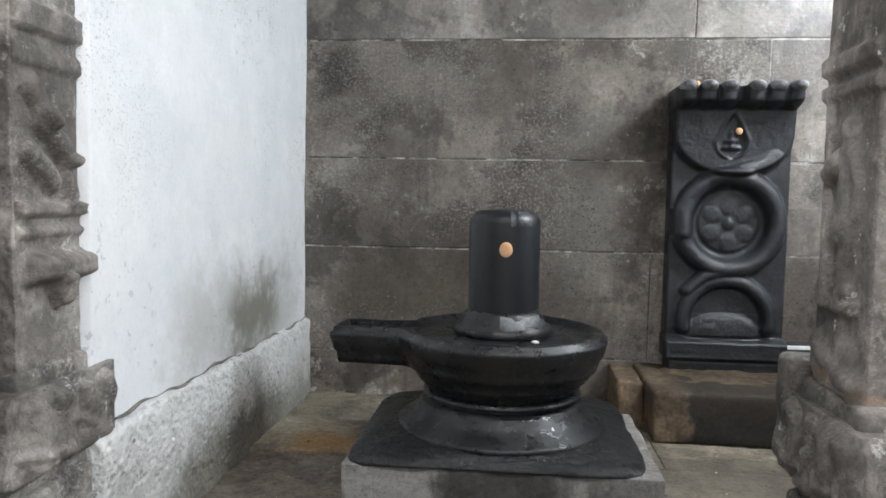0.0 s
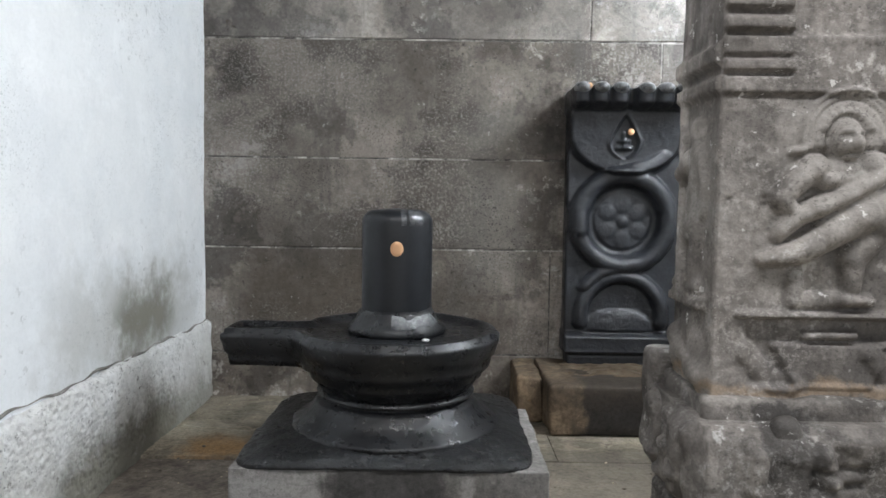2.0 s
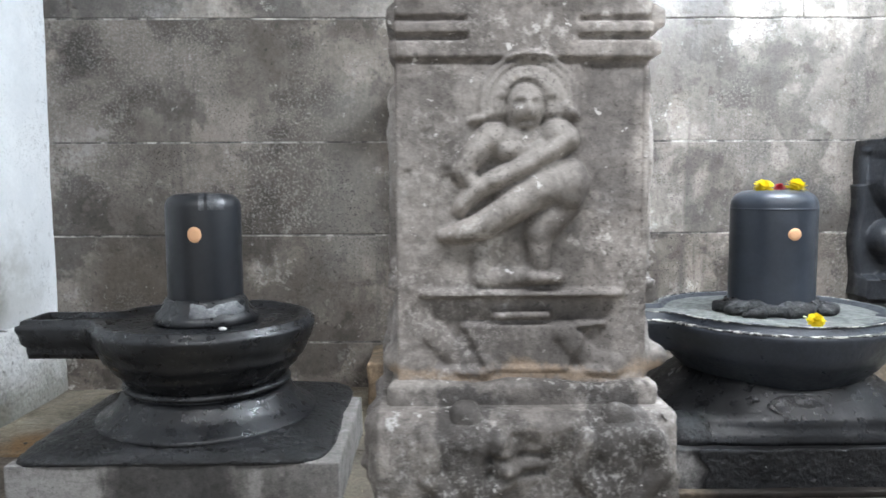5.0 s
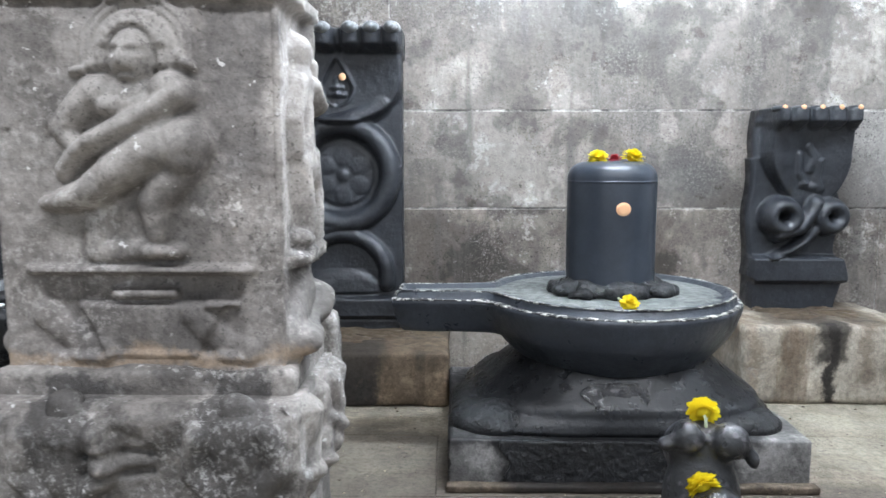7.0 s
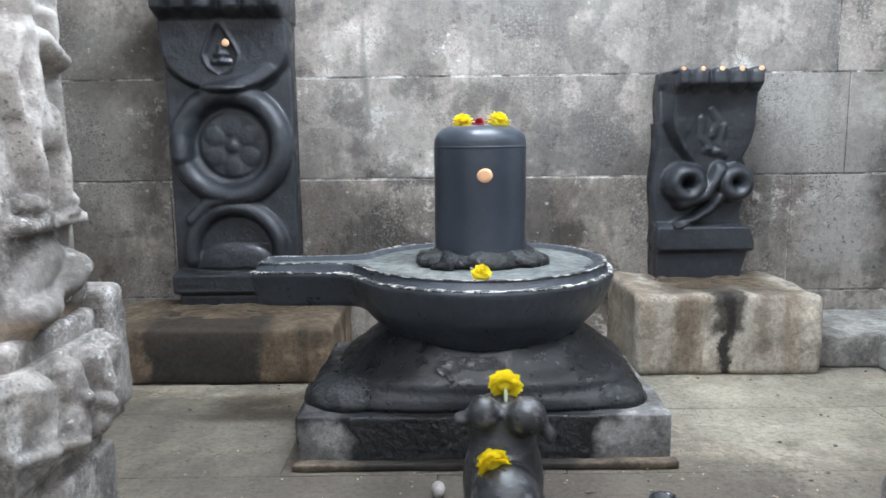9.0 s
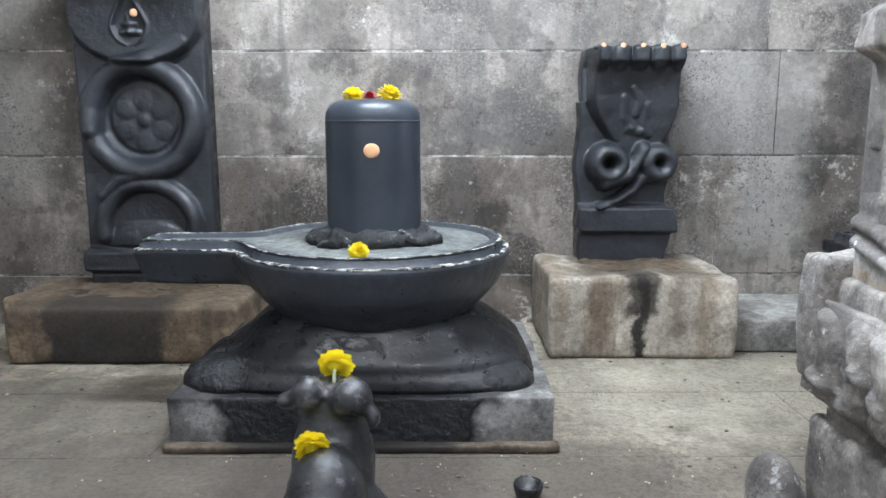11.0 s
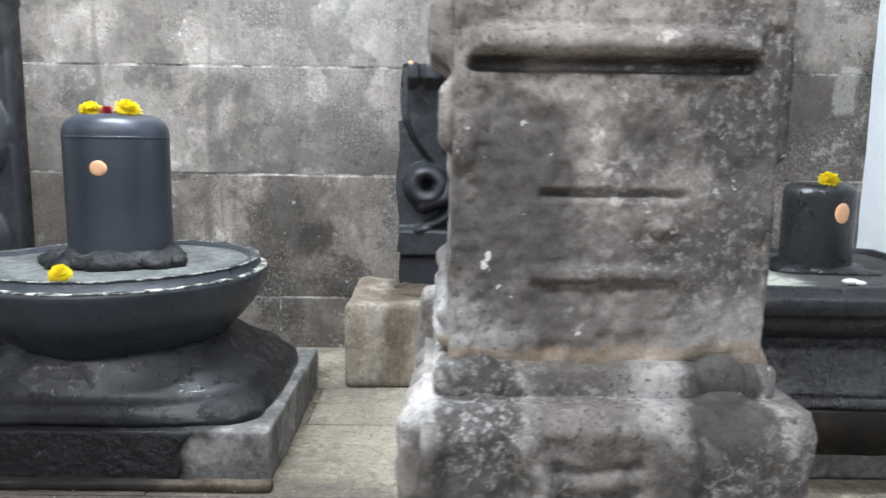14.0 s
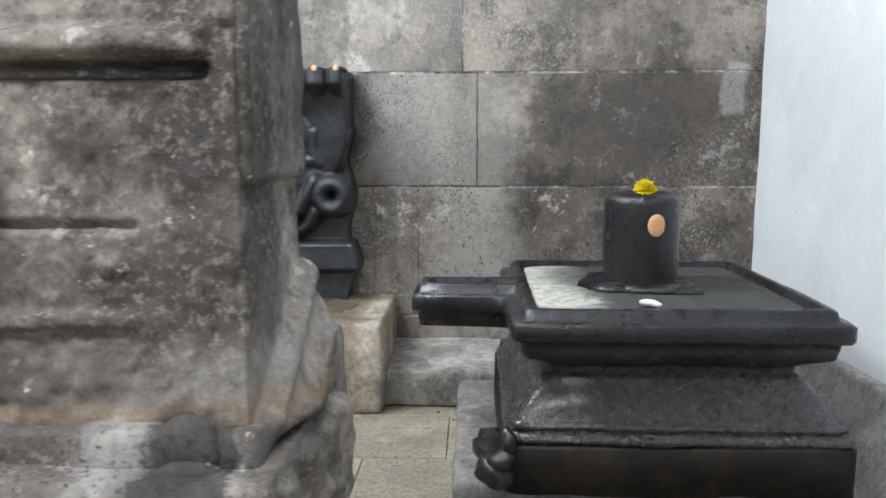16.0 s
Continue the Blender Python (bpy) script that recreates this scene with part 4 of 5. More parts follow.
part("collar", lathe([(0.162, 0.384), (0.168, 0.398), (0.158, 0.416), (0.14, 0.43), (0.128, 0.455), (0.117, 0.47)], 56), BLACK, one, "sloping collar round the shaft", worn=(0.005, 16, 4), at=DROP)
def wedge(piece, a0, a1):
    """The faces of a turned body between two angles."""
    pts, faces = piece
    keep = [f for f in faces if len(f) == 4 and all(a0 < math.degrees(math.atan2(pts[i][1], pts[i][0])) < a1 for i in f)]
    return pts, keep


part("silver_crust", wedge(lathe([(0.150, 0.4145), (0.153, 0.421), (0.144, 0.4335), (0.133, 0.450), (0.128, 0.456)], 120), -96, -18), SILVER, one, "shiny grey crust on the collar", worn=(0.0085, 17, 5), at=DROP)


def cap_patch(r, z1, edge, a0, a1):
    """A strip of the shaft's rounded shoulder between two angles, a little proud."""
    prof = [(r - edge * (1 - math.cos(t)) + 0.0015, z1 - edge + edge * 0.92 * math.sin(t) + 0.0012) for t in (-0.55, -0.2, 0.1, 0.4, 0.7, 1.0, 1.25)]
    angs = [radians(a0 + (a1 - a0) * k / 8) for k in range(9)]
    pts = [(q * math.cos(a), q * math.sin(a), z) for q, z in prof for a in angs]
    return pts, [(j * 9 + k, j * 9 + k + 1, j * 9 + k + 10, j * 9 + k + 9) for j in range(6) for k in range(8)]


# glossy highlight on the shoulder, painted as two pale grey bands
for a0, a1 in ((-80, -72), (-67, -40)):
    part("silver_band", cap_patch(0.119, 0.806, 0.046, a0, a1), SHAFT_HIGHLIGHT, sh, "painted highlight band over the shoulder")
paste(sh, 0.119, 0.676, -87, 0.0215, 1.15)
tagged(part("white_petal", merged(ball(0.105, -0.185, 0.362, 0.013, 0.010, 0.006, 8)), WHITE, one), "small white petal")

# the middle niche: a stout lingam
plinth_b = tagged(part("stone_plinth", rbox(1.186, 2.19, 2.362, 3.09, 0.0, 0.14, 0.009, 0.02), PLINTH2, worn=(0.004, 9, 5)), "low grey stone plinth blackened with oil in front", "plinth")
sill = tagged(part("stone_sill", rbox(1.178, 2.198, 2.328, 2.362, 0.0, 0.020, 0.006, 0.03), EDGING, worn=(0.003, 12, 5)), "thin brown edging strip at the foot of the plinth", "edging")
two = thing("stone_lingam", "stout black oiled stone lingam on a wide spouted pedestal", "lingam", (1.697, 2.732, 0.14))
LOW = pose(0, 0, -0.008)
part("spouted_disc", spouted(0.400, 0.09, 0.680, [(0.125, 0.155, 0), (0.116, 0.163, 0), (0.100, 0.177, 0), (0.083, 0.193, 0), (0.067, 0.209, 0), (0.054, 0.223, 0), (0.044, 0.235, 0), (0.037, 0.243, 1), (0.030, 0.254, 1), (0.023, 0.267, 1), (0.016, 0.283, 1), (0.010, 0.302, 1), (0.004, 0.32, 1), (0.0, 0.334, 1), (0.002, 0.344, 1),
                                                  (0.018, 0.348, 1), (0.02, 0.364, 1), (0.028, 0.372, 1), (0.046, 0.372, 1), (0.056, 0.358, 1), (0.14, 0.356, 0)], 2.0, 5), HAZED_BLACK, two, worn=(0.003, 9, 12), at=LOW)
part("basin", spouted(0.352, 0.05, 0.615, [(0.0, 0.3565, 1), (0.004, 0.3595, 1), (0.2, 0.3600, 0)], 2.0, 5), BASIN, two, "dusty grey floor of the basin", at=LOW)
part("rim_crust", spouted(0.402, 0.092, 0.682, [(0.006, 0.3435, 1), (0.003, 0.3448, 1), (0.004, 0.3470, 1), (0.014, 0.3485, 1)], 2.0, 5), PALE, two, "pale dried oil along the rim", worn=(0.0028, 26, 3), at=LOW)
part("rim_crust", spouted(0.382, 0.074, 0.664, [(0.004, 0.3705, 1), (0.002, 0.3722, 1), (0.006, 0.3735, 1), (0.012, 0.373, 1), (0.016, 0.370, 1)], 2.0, 5, False), PALE, two, "pale dried oil along the inner rim", worn=(0.0022, 30, 5), at=LOW)
part("pedestal", squashed(spouted(0.462, 0.1, 0.3, [(0.0, -0.002, 0, 3.6), (0.0, 0.012, 0, 3.4), (0.006, 0.024, 0, 3.0), (0.010, 0.034, 0, 2.8), (0.022, 0.042, 0, 2.6), (0.026, 0.054, 0, 2.5), (0.028, 0.066, 0, 2.4), (0.040, 0.076, 0, 2.3), (0.056, 0.086, 0, 2.2), (0.078, 0.102, 0, 2.1),
                                                    (0.102, 0.122, 0, 2.05), (0.128, 0.142, 0, 2.0), (0.152, 0.160, 0, 2.0), (0.172, 0.176, 0, 2.0), (0.19, 0.182, 0, 2.0)]), 0.46), BLACK, two, "flared base thick with old oil", worn=(0.005, 9, 14))
part("oil_crust", merged(ball(-0.40, -0.20, 0.004, 0.115, 0.13, 0.055), ball(-0.36, -0.24, 0.01, 0.12, 0.10, 0.06), ball(-0.44, -0.05, 0.004, 0.07, 0.16, 0.05)), CRUST, two, "lump of black oil crust over the corner", worn=(0.010, 13, 15))
part("oil_crust", ball(0.34, -0.24, 0.006, 0.12, 0.10, 0.05), CRUST, two, "lump of black oil crust over the corner", worn=(0.010, 13, 19))
part("oil_gloss", relief(-0.115, 0.075, 0.088, 0.150, 0.02, lambda X, Z: 0.004 + 0.55 * (0.10 - Z) + lumpy(0.004, 24, 27)(X, Z), 0.006, lambda z: -0.10 + 0.02 * math.sin(90 * z), lambda z: 0.06 + 0.015 * math.sin(70 * z)), WET, two, "wet glossy patch on the flared base", at=pose(-0.02, -0.318, -0.012, 0, 0, 0))
part("oil_run", relief(-0.37, 0.295, -0.139, -0.002, 0.004, lambda X, Z: 0.006 + lumpy(0.003, 14, 17)(X, Z), 0.007, lambda z: -0.365 - 0.18 * z + 0.012 * math.sin(70 * z), lambda z: 0.30 + 0.35 * z + 0.012 * math.sin(57 * z + 1)), CRUST, two,
     "black oil run down the front of the plinth", at=pose(0, -0.370, 0))
sh = part("shaft", shaft_mesh(0.1385, 0.34, 0.768, 0.055), HAZED_SHAFT, two)
part("brow_line", lathe([(0.138, 0.698), (0.1396, 0.700), (0.1396, 0.704), (0.138, 0.706)], 64), HAZED_SHAFT, sh)
part("collar", lathe([(0.15, 0.348), (0.168, 0.355), (0.166, 0.372), (0.155, 0.390), (0.138, 0.398)], 96), CRUST, two, "gritty crust round the shaft", worn=(0.010, 26, 8))
for x, y, z, a, b, c in ((-0.14, -0.08, 0.370, 0.05, 0.04, 0.028), (0.13, -0.1, 0.366, 0.045, 0.035, 0.026), (0.165, -0.03, 0.364, 0.03, 0.04, 0.02), (-0.165, -0.01, 0.364, 0.03, 0.04, 0.022), (-0.11, -0.13, 0.360, 0.04, 0.03, 0.02), (0.16, -0.07, 0.360, 0.035, 0.03, 0.022)):
    part("crust_lump", ball(x, y, z, a, b, c, 28), CRUST, two, "lump of crust", worn=(0.011, 34, 8))
paste(sh, 0.1385, 0.622, -87, 0.0225, 0.9)
flower((1.645, 2.70, 0.904), 0.034, YELLOW, "yellow chrysanthemum on top of the stout lingam", turn=(18, 0, 0))
flower((1.745, 2.69, 0.906), 0.038, YELLOW, "yellow chrysanthemum on top of the stout lingam", turn=(22, 10, 40))
flower((1.694, 2.69, 0.904), 0.022, RED, "small red flower between two yellow ones", turn=(10, 0, 0))
flower((1.684, 2.415, 0.508), 0.028, YELLOW, "yellow flower lying in the basin", turn=(38, 8, 0), stem=[(-0.03, 0.02, 0.0)])

# the last niche: a small lingam on a square pedestal
plinth_c = tagged(part("stone_plinth", rbox(3.2, 4.12, 2.42, 3.16, 0.0, 0.10, 0.02, 0.03), PLINTH1, worn=(0.005, 9, 7)), "rough low stone plinth blotched with oil", "plinth")
three = thing("stone_lingam", "small black stone lingam on a square moulded pedestal", "lingam", (3.70, 2.745, 0.1))
part("spouted_top", spouted(0.372, 0.075, 0.61, [(0.09, 0.262, 0), (0.085, 0.268, 0), (0.05, 0.285, 0), (0.028, 0.296, 1), (0.022, 0.318, 1), (0.02, 0.334, 1), (0.004, 0.338, 1), (0.0, 0.346, 1), (0.0, 0.374, 1), (0.006, 0.381, 1), (0.026, 0.384, 1),
                                                 (0.03, 0.402, 1), (0.038, 0.408, 1), (0.055, 0.406, 1), (0.062, 0.392, 1), (0.16, 0.390, 0)], 26, 30), BLACK, three, worn=(0.0025, 10, 22))
part("powder_bed", spouted(0.305, 0.03, 0.34, [(0.0, 0.3915, 0), (0.006, 0.3945, 0), (0.2, 0.395, 0)], 14), POWDER, three, "pale powder and dark ash in the basin", worn=(0.002, 14, 2))
part("ash_heap", ball(-0.085, 0.0, 0.396, 0.09, 0.07, 0.034, 48), TAR, three, "dark heap of wet ash", worn=(0.014, 26, 4))
part("waist", spouted(0.374, 0.05, 0.2, [(0.01, 0.108, 0), (-0.004, 0.112, 0), (-0.006, 0.122, 0), (-0.002, 0.130, 0), (0.012, 0.133, 0), (0.013, 0.139, 0), (0.006, 0.142, 0), (0.006, 0.152, 0), (0.020, 0.156, 0), (0.024, 0.164, 0), (0.032, 0.178, 0),
                                         (0.045, 0.198, 0), (0.060, 0.216, 0), (0.076, 0.234, 0), (0.084, 0.247, 0), (0.092, 0.252, 0), (0.092, 0.268, 0)], 26), WET, three, worn=(0.0035, 12, 24))
part("foot", spouted(0.386, 0.05, 0.2, [(0.0, 0.0, 0), (0.0, 0.104, 0), (0.006, 0.110, 0), (0.03, 0.112, 0)], 26), PLINTH3, three, "brown stained foot", worn=(0.005, 8, 26))
part("oil_drip", merged(ball(-0.385, -0.372, 0.075, 0.035, 0.03, 0.03), ball(-0.40, -0.365, 0.040, 0.045, 0.035, 0.035), ball(-0.395, -0.30, 0.028, 0.05, 0.06, 0.036), ball(-0.40, -0.18, 0.018, 0.05, 0.09, 0.03), ball(-0.375, -0.374, 0.115, 0.022, 0.022, 0.03)), BLACK, three,
     "lumps of black oil crust", worn=(0.013, 24, 24))
sh = part("shaft", shaft_mesh(0.096, 0.38, 0.645, 0.035), BLACK, three, at=pose(-0.018, 0, 0))
part("collar", merged(lathe([(0.12, 0.393), (0.125, 0.4), (0.105, 0.412), (0.096, 0.415)], 40), ball(-0.09, -0.06, 0.397, 0.06, 0.04, 0.016), ball(0.07, -0.09, 0.396, 0.05, 0.03, 0.014)), BLACK, three, "smeared crust round the shaft", worn=(0.006, 22, 8))
paste(sh, 0.097, 0.564, -80, 0.0225, 1.25)
flower((3.678, 2.70, 0.744), 0.030, YELLOW, "yellow flower on the small lingam", turn=(25, 0, 0))
shell = tagged(part("white_shell", merged(ball(0, 0, 0, 0.022, 0.012, 0.008, 10), ball(0.02, -0.016, 0, 0.012, 0.009, 0.006, 10)), WHITE, at=pose(3.648, 2.49, 0.505, 0, 0, -20)), "small white broken piece in the basin", "shell")


# ---- serpent stones ----
def serpent_one(X, Z):
    """Six hoods over one knotted body with a rosette; X from the middle, Z above its block."""
    h = lumpy(0.0015, 20, 91)(X, Z)
    cup = np.clip((0.262 - np.hypot(np.abs(X), np.clip(1.075 - Z, 0, 1) * 1.45)) / 0.022, 0, 1)
    h = h + 0.042 * cup + 0.034 * cup * np.clip((Z - 1.0) / 0.25, 0, 1) ** 1.4
    h = h + 0.05 * np.clip((Z - 1.175) / 0.03, 0, 1)
    for k in range(6):
        cx = (-0.217, -0.137, -0.055, 0.055, 0.137, 0.217)[k]
        h = h + limb(X, Z, [(cx, 1.21), (cx, 1.26)], 0.037, 0.03)
    h = h - limb(X, Z, [(0, 1.19), (0, 1.3)], 0.018, 0.03)
    wide = 0.070 * np.sqrt(np.clip(1 - ((Z - 1.045) / 0.075) ** 2, 0, 1)) * (Z < 1.045) + 0.070 * np.clip((1.165 - Z) / 0.12, 0, 1) ** 0.75 * (Z >= 1.045)
    inside = wide - np.abs(X + 0.012)
    h = h + 0.012 * np.exp(-((inside - 0.002) / 0.006) ** 2) * (wide > 0.002) - 0.010 * np.clip((inside - 0.008) / 0.005, 0, 1)
    h = h + limb(X, Z, [(-0.042, 1.015), (0.018, 1.015)], 0.011, 0.014) + limb(X, Z, [(-0.034, 1.045), (0.010, 1.045)], 0.007, 0.011) + limb(X, Z, [(-0.012, 1.02), (-0.012, 1.075)], 0.014, 0.014)
    ring = limb(X, Z, arc(-0.002, 0.695, 0.202, 0, 360, 60), 0.043, 0.052)
    arch = limb(X, Z, arc(0, 0.265, 0.182, -8, 188, 40), 0.034, 0.042)
    body = np.maximum(ring, arch)
    body = np.maximum(body, taper(X, Z, [(0.165, 0.968), (0.11, 0.936), (0.03, 0.912), (-0.075, 0.884), (-0.152, 0.83), (-0.196, 0.74), (-0.196, 0.65)], 0.040, 0.042, 0.010, 0.066))
    body = np.maximum(body, taper(X, Z, [(-0.165, 0.40), (-0.10, 0.46), (0.0, 0.494), (0.09, 0.515), (0.165, 0.575), (0.197, 0.66), (0.197, 0.72)], 0.033, 0.042, 0.046, 0.053))
    body = np.maximum(body, egg(X, Z, -0.01, 0.20, 0.17, 0.10, 0.026) * np.clip((Z - 0.19) / 0.01, 0, 1) + 0.5 * np.abs(lumpy(0.006, 30, 93)(X, Z)) * (Z < 0.3))
    h = h + body
    for k in range(6):
        a = radians(60 * k + 30)
        h = h + limb(X, Z, [(0.075 * math.cos(a), 0.69 + 0.075 * math.sin(a)), (0.085 * math.cos(a), 0.69 + 0.085 * math.sin(a))], 0.036, 0.006)
    h = h - 0.014 * np.clip((0.155 - np.hypot(X, Z - 0.695)) / 0.01, 0, 1) + 0.007 * np.clip((0.132 - np.hypot(X, Z - 0.695)) / 0.008, 0, 1)
    h = h + limb(X, Z, [(0, 0.69), (0, 0.691)], 0.025, 0.010)
    h = h + band(Z, 0.10, 0.185, 0.05, 0.02) + band(Z, 0.0, 0.1, 0.03, 0.03)
    return h


def serpent_two(X, Z):
    """Five hoods, a hollow tapering shield and a tail in two loops."""
    h = lumpy(0.0022, 20, 95)(X, Z)
    low = np.clip((Z - 0.44) / 0.24, 0, 1)
    mid = 0.035 * (1 - low)
    wide = 0.045 + 0.135 * np.sin(low * math.pi / 2) ** 0.85
    inside = wide - np.abs(X - 0.008 - mid)
    shield = np.clip(inside / 0.022, 0, 1) ** 0.6 * np.clip((Z - 0.43) / 0.03, 0, 1)
    h = h + shield * (0.055 + 0.045 * np.clip((Z - 0.5) / 0.3, 0, 1)) - 0.024 * shield * np.exp(-((X - 0.012 - mid) / 0.085) ** 2) * np.clip((0.80 - Z) / 0.1, 0, 1)
    h = h + 0.022 * np.clip((Z - 0.785) / 0.02, 0, 1)
    for k in range(5):
        cx = -0.14 + 0.0733 * k
        h = h + limb(X, Z, [(cx, 0.80), (cx, 0.84)], 0.034, 0.028)
    for cx, cz, r in ((-0.082, 0.418, 0.050), (0.112, 0.420, 0.044)):
        h = np.maximum(h, limb(X, Z, arc(cx, cz, r, 0, 360, 40), 0.038, 0.092))
    h = np.maximum(h, taper(X, Z, [(0.05, 0.47), (0.03, 0.43), (-0.01, 0.375), (-0.09, 0.345)], 0.04, 0.036, 0.085, 0.085))
    h = np.maximum(h, taper(X, Z, [(-0.115, 0.252), (-0.04, 0.275), (0.02, 0.318), (0.05, 0.365)], 0.013, 0.034, 0.040, 0.070))
    for line in ([(0.0, 0.70), (0.03, 0.66), (0.015, 0.61)], [(-0.035, 0.67), (-0.03, 0.60), (0.0, 0.56)], [(0.05, 0.64), (0.045, 0.58), (0.065, 0.53)], [(-0.01, 0.55), (0.035, 0.54)]):
        h = h + limb(X, Z, line, 0.016, 0.010)
    return h + band(Z, 0.145, 0.250, 0.050, 0.018) + band(Z, 0.0, 0.145, 0.026, 0.02)


block_a = tagged(part("stone_block", rbox(0.372, 1.185, 3.035, 3.575, 0.0, 0.205, 0.018, 0.025), BLOCK1, worn=(0.006, 10, 3)), "brown stone block with a broad black oil stain", "block")
rear_stone = tagged(part("stone_block", rbox(0.262, 0.371, 3.22, 3.575, 0.0, 0.196, 0.016, 0.025), BLOCK1, worn=(0.006, 11, 13)), "small dark stone beside the stained brown block", "block")
naga_a = thing("serpent_stone", "tall dark granite slab carved with a knotted many-hooded serpent", "serpent stone", (0.742, 3.452, 0.158), "carved serpent stones")
half_a = lambda z: 0.246 + (0.008 if z > 1.17 else 0) - (0.012 if z < 0.1 else 0) + (0.006 if 0.1 < z < 0.19 else 0)
part("carved_slab", relief(-0.26, 0.26, 0.042, 1.268, 0.11, serpent_one, 0.006, lambda z: -half_a(z), lambda z: half_a(z)), NAGA, naga_a)
# worn heads in a pale tone: the highlight from above is in the colour
for k in range(6):
    cx = (-0.217, -0.137, -0.055, 0.055, 0.137, 0.217)[k]
    part("hood_head", ball(cx, -0.112, 1.262, 0.035, 0.085, 0.027), HEAD_HIGHLIGHT, naga_a, "worn serpent head in a painted highlight tone")
part("paste_mark", ball(0.012, -0.055, 1.085, 0.015, 0.008, 0.015, 10), SANDAL, naga_a, "small dab of pale paste")
part("paste_mark", ball(-0.195, -0.17, 1.265, 0.012, 0.012, 0.012, 8), SANDAL, naga_a, "small dab of pale paste")

block_b = tagged(part("stone_block", rbox(2.285, 2.955, 3.085, 3.575, 0.0, 0.298, 0.022, 0.025), BLOCK2, worn=(0.008, 9, 5)), "pale cement block with a dark oil run", "block")
naga_b = thing("serpent_stone", "short dark granite slab carved with a five-hooded serpent", "serpent stone", (2.632, 3.465, 0.262), "carved serpent stones")
edge_l = lambda z: -0.178 - (0.014 if 0.16 < z < 0.66 else 0) - 0.007 * math.sin(19 * z)
edge_r = lambda z: (0.172 if z > 0.66 else 0.168 + 0.014 * math.cos(24 * (z - 0.42))) + (0.016 if 0.145 < z < 0.25 else 0)
part("carved_slab", relief(-0.21, 0.2, 0.03, 0.855, 0.10, serpent_two, 0.005, edge_l, edge_r), NAGA, naga_b)
for k in range(5):
    cx = -0.14 + 0.0733 * k
    part("hood_head", ball(cx, -0.10, 0.85, 0.031, 0.045, 0.015), NAGA, naga_b, "worn serpent head")
    part("paste_mark", ball(cx, -0.145, 0.853, 0.011, 0.006, 0.011, 8), SANDAL, naga_b, "small dab of pale paste")

for place, half, stuff_ in (((0.745, 3.36, 0.204), 0.285, 41), ((2.632, 3.35, 0.297), 0.205, 43)):
    crust = tagged(part("oil_residue", spouted(half, 0.1, 0.1, [(0.0, -0.006, 0), (0.012, 0.003, 0), (0.06, 0.006, 0), (0.1, 0.007, 0)], 3.2), SOIL, None, worn=(0.012, 17, stuff_)), "dark greasy residue round the foot of the slab", "residue")
    crust.matrix_basis = pose(*place) @ Matrix.Diagonal((1.0, 0.62, 1.0, 1.0))
ledge = tagged(part("stone_ledge", rbox(2.94, 4.27, 3.155, 3.578, 0.0, 0.122, 0.012, 0.025), LEDGE, worn=(0.004, 9, 9)), "low grey cement ledge along the foot of the back wall", "ledge")

board = thing("sign_board", "small black sign board with white lettering leaning on the slab", "sign", (1.10, 3.545, 0.204, -6, 0, 2))
part("panel", rbox(-0.055, 0.055, 0, 0.008, 0.0, 0.125, 0.003, 0.1), SLATE, board)
for z, x0, x1 in ((0.095, -0.05, 0.05), (0.06, -0.045, 0.02), (0.028, -0.05, 0.035)):
    part("lettering_bar", rbox(x0, x1, -0.002, 0.001, z - 0.009, z + 0.009, 0.001, 0.1), WHITE, board)

# ---- the seated bull ----
bull_mesh = as_mesh("bull", merged(
    rbox(-0.14, 0.14, -0.36, 0.13, 0.0, 0.07, 0.02, 0.05), ball(0, -0.19, 0.135, 0.105, 0.19, 0.105), ball(0, -0.06, 0.205, 0.07, 0.085, 0.085), ball(-0.045, -0.30, 0.11, 0.075, 0.10, 0.085), ball(0.045, -0.30, 0.11, 0.075, 0.10, 0.085),
    ball(0, 0.03, 0.22, 0.078, 0.07, 0.13), ball(0, 0.06, 0.32, 0.07, 0.075, 0.062), ball(0, 0.13, 0.285, 0.045, 0.07, 0.042), ball(-0.038, 0.005, 0.366, 0.031, 0.034, 0.031), ball(0.040, -0.005, 0.360, 0.038, 0.04, 0.037),
    ball(-0.078, 0.01, 0.350, 0.019, 0.018, 0.016), ball(0.080, -0.02, 0.33, 0.013, 0.018, 0.02), ball(0, 0.0, 0.1, 0.115, 0.12, 0.11), ball(-0.08, 0.09, 0.075, 0.03, 0.07, 0.03), ball(0.08, 0.09, 0.075, 0.03, 0.07, 0.03)))
bull_mesh.materials.append(BULL)
bull = tagged(new("bull_statue", bull_mesh), "small black oiled stone bull seated facing the stout lingam", "statue")
bull.matrix_basis = pose(1.695, 1.80, 0, 0, 0, 0)
mod = bull.modifiers.new("blend", "REMESH")
mod.mode, mod.voxel_size, mod.use_smooth_shade = "VOXEL", 0.007, True
mod = bull.modifiers.new("soft", "SMOOTH")
mod.factor, mod.iterations = 0.5, 4
flower((1.70, 1.845, 0.396), 0.034, YELLOW, "yellow chrysanthemum on the bull's head", turn=(-68, 0, 0), stem=[(0, 0.0, -0.012), (0.0, 0.022, -0.026), (0.0, 0.05, -0.028)])
flower((1.672, 1.745, 0.283), 0.033, YELLOW, "yellow chrysanthemum on the bull's hump", turn=(-58, 0, 14))
flower((1.64, 1.58, 0.215), 0.037, YELLOW, "yellow chrysanthemum on the bull's back", turn=(-40, 0, 30))

# ---- small things on the floor ----
cup = thing("oil_cup", "small black oil lamp cup on the floor", "cup", (2.09, 2.105, 0.0))
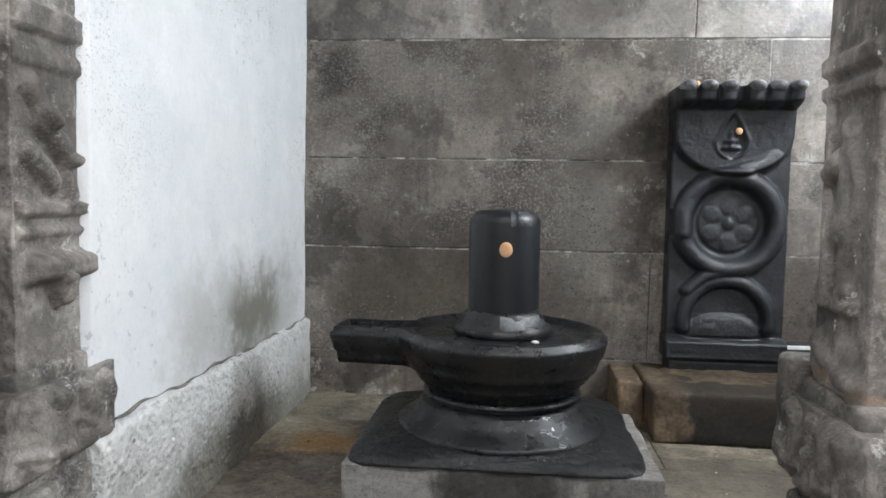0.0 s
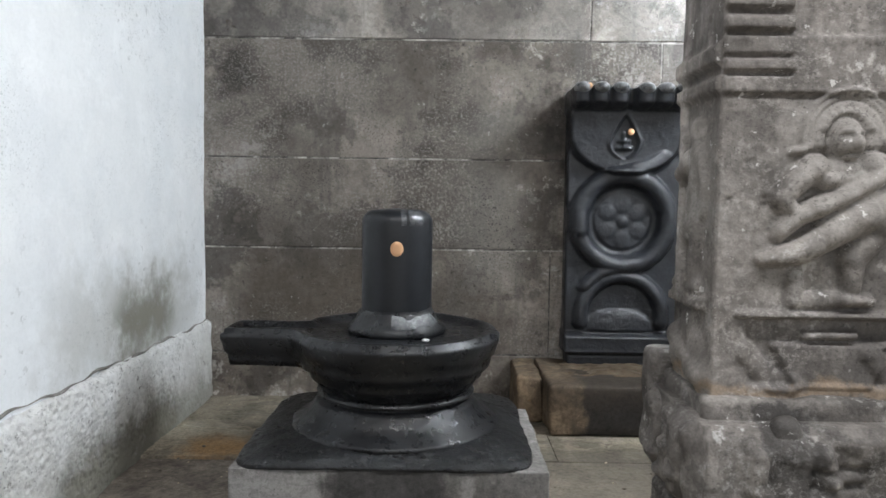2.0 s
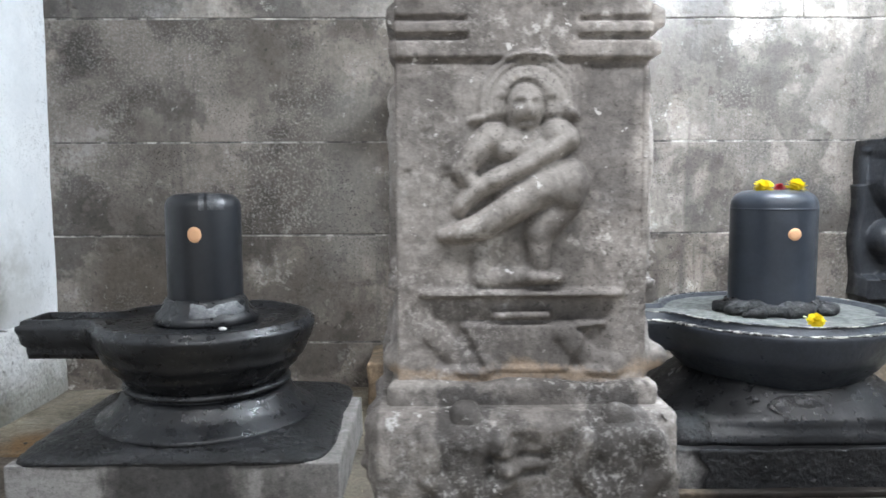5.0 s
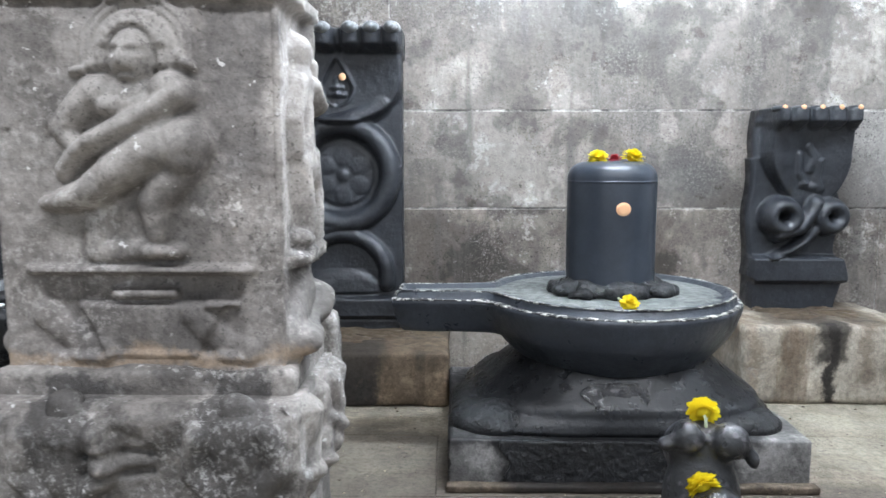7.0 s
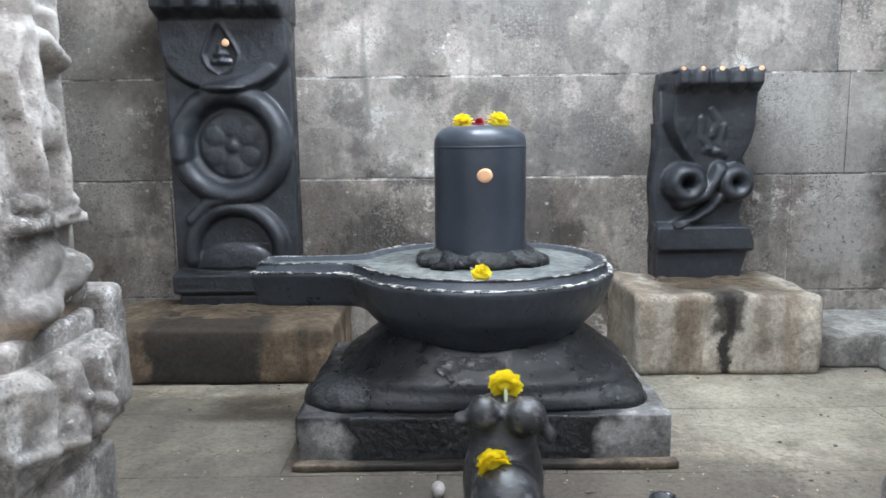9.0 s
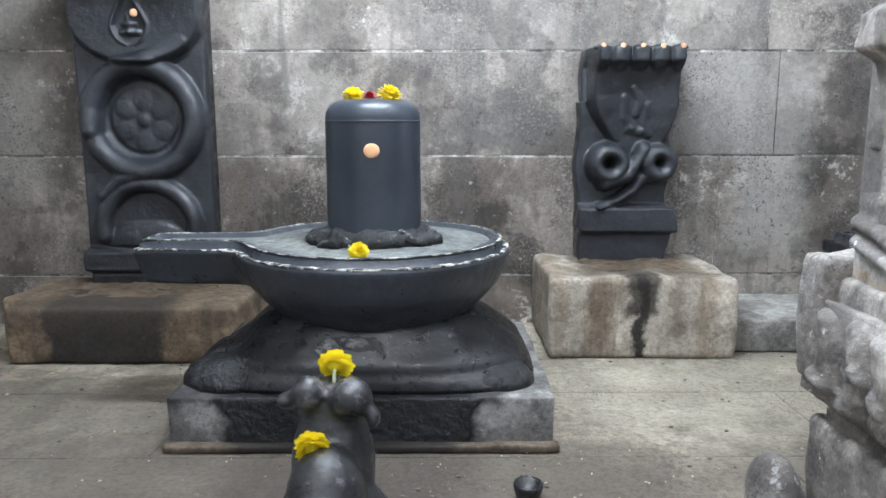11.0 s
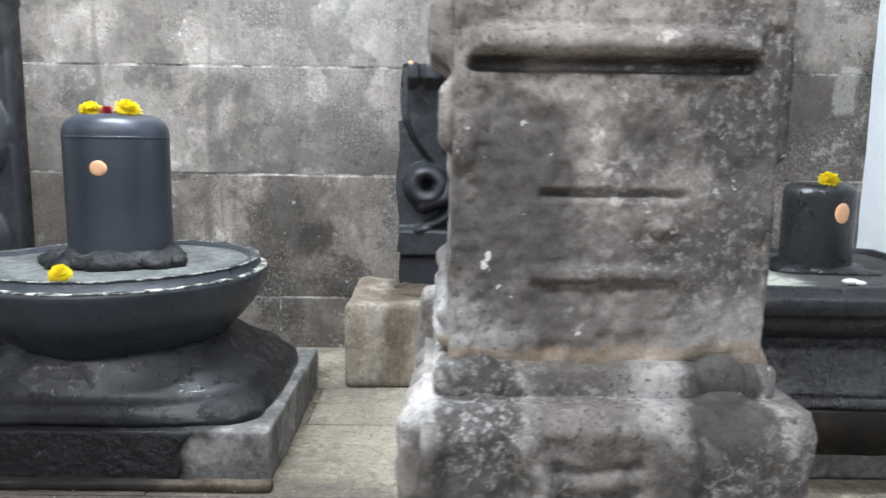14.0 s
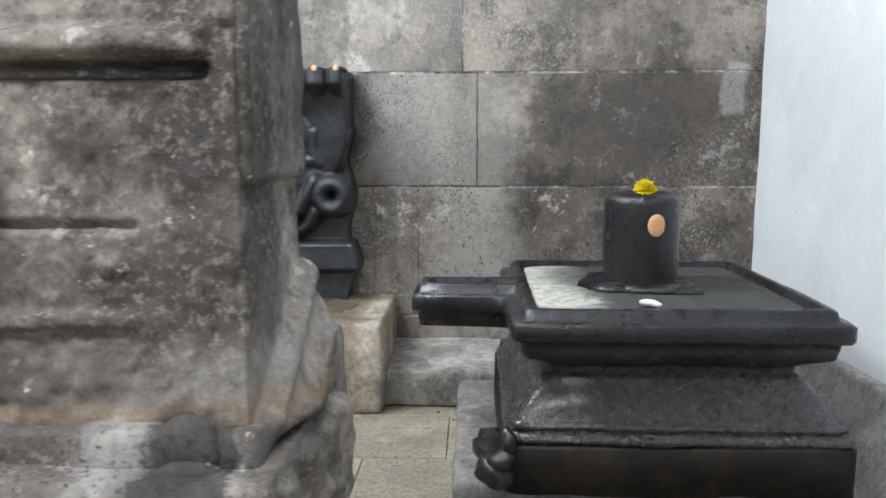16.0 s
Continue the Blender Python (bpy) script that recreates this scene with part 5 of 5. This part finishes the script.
part("bowl", lathe([(0.018, 0.0), (0.028, 0.006), (0.034, 0.03), (0.033, 0.036), (0.028, 0.036), (0.024, 0.02), (0.005, 0.015)], 28), BLACK, cup)
stone_lump = tagged(part("loose_stone", ball(2.60, 1.99, 0.05, 0.05, 0.09, 0.10), BASE, worn=(0.012, 9, 3)), "rounded pale stone beside the pillar foot", "stone")
stone_peg = tagged(part("loose_stone", ball(1.565, 2.19, 0.018, 0.018, 0.02, 0.022, 12), BASE, worn=(0.004, 20, 4)), "small grey pebble in front of the plinth", "stone")
rg = random.Random(11)
pts, faces = [], []
for k in range(330):
    x, y = rg.uniform(-1.1, 4.1), rg.uniform(1.95, 3.55)
    if rg.random() < 0.2:
        x, y = rg.gauss(1.9, 0.45), rg.gauss(2.18, 0.14)
    s, a = rg.uniform(0.0015, 0.0055) * (1.7 if rg.random() < 0.06 else 1), rg.uniform(0, 6.3)
    c, q = math.cos(a) * s, math.sin(a) * s
    b = len(pts)
    pts += [(x + c, y + q, 0.003), (x - q * 0.6, y + c * 0.6, 0.006), (x - c, y - q, 0.0035), (x + q * 0.6, y - c * 0.6, 0.0045), (x, y, 0.0008)]
    faces += [(b, b + 1, b + 2, b + 3), (b + 1, b, b + 4), (b + 2, b + 1, b + 4), (b + 3, b + 2, b + 4), (b, b + 3, b + 4)]
litter = tagged(part("petal_litter", (pts, faces), PETAL, smooth=False), "scattered dry petals and specks on the floor", "litter", kind="stuff")
pts, faces = [], []
for k in range(260):
    x, y = rg.uniform(-1.1, 4.1), rg.uniform(1.95, 3.55)
    s = rg.uniform(0.002, 0.008)
    p, f = ball(x, y, 0.001, s, s * rg.uniform(0.5, 1), s * 0.5, 6)
    faces += [tuple(i + len(pts) for i in g) for g in f]
    pts += p
crumbs = tagged(part("dirt_crumbs", (pts, faces), GRIT), "dark crumbs of dirt on the floor", "dirt", kind="stuff")

# ---- pieces of the wall and the floor ----
rng = random.Random(4)
for z0, z1, joints in COURSES:
    for x0, x1 in zip(joints[:-1], joints[1:]):
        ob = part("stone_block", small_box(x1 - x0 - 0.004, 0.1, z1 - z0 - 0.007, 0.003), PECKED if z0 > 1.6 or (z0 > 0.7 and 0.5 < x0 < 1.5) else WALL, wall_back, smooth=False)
        ob.matrix_basis = pose((x0 + x1) / 2, BACK + 0.05 - rng.uniform(0.003, 0.007), (z0 + z1) / 2)

floor = structure("floor", rbox(-4.2, 7.2, -2.2, 3.7, -0.4, -0.012, 0.01, 3.0), GRIT, "worn pale stone slab floor with dirt in the joints", smooth=False)
ROWS_Y = [-2.15, -1.5, -0.85, -0.2, 0.45, 1.1, 1.72, 2.31, 2.76, 3.08, 3.6]
for j, (y0, y1) in enumerate(zip(ROWS_Y[:-1], ROWS_Y[1:])):
    x = -4.2 + rng.uniform(-0.4, 0)
    while x < 7.2:
        w = rng.uniform(0.7, 1.25)
        if 6 <= j <= 7 and x < -0.7 < x + w + 0.3:
            w = -0.69 - x
        wet = 6 <= j <= 7 and x + w / 2 < -0.69 and x > -2.4
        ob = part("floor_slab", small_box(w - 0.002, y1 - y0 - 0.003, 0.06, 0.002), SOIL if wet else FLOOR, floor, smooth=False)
        ob.matrix_basis = pose(x + w / 2, (y0 + y1) / 2, -0.03 - rng.uniform(0, 0.0015) - (0.012 if wet else 0))
        x += w
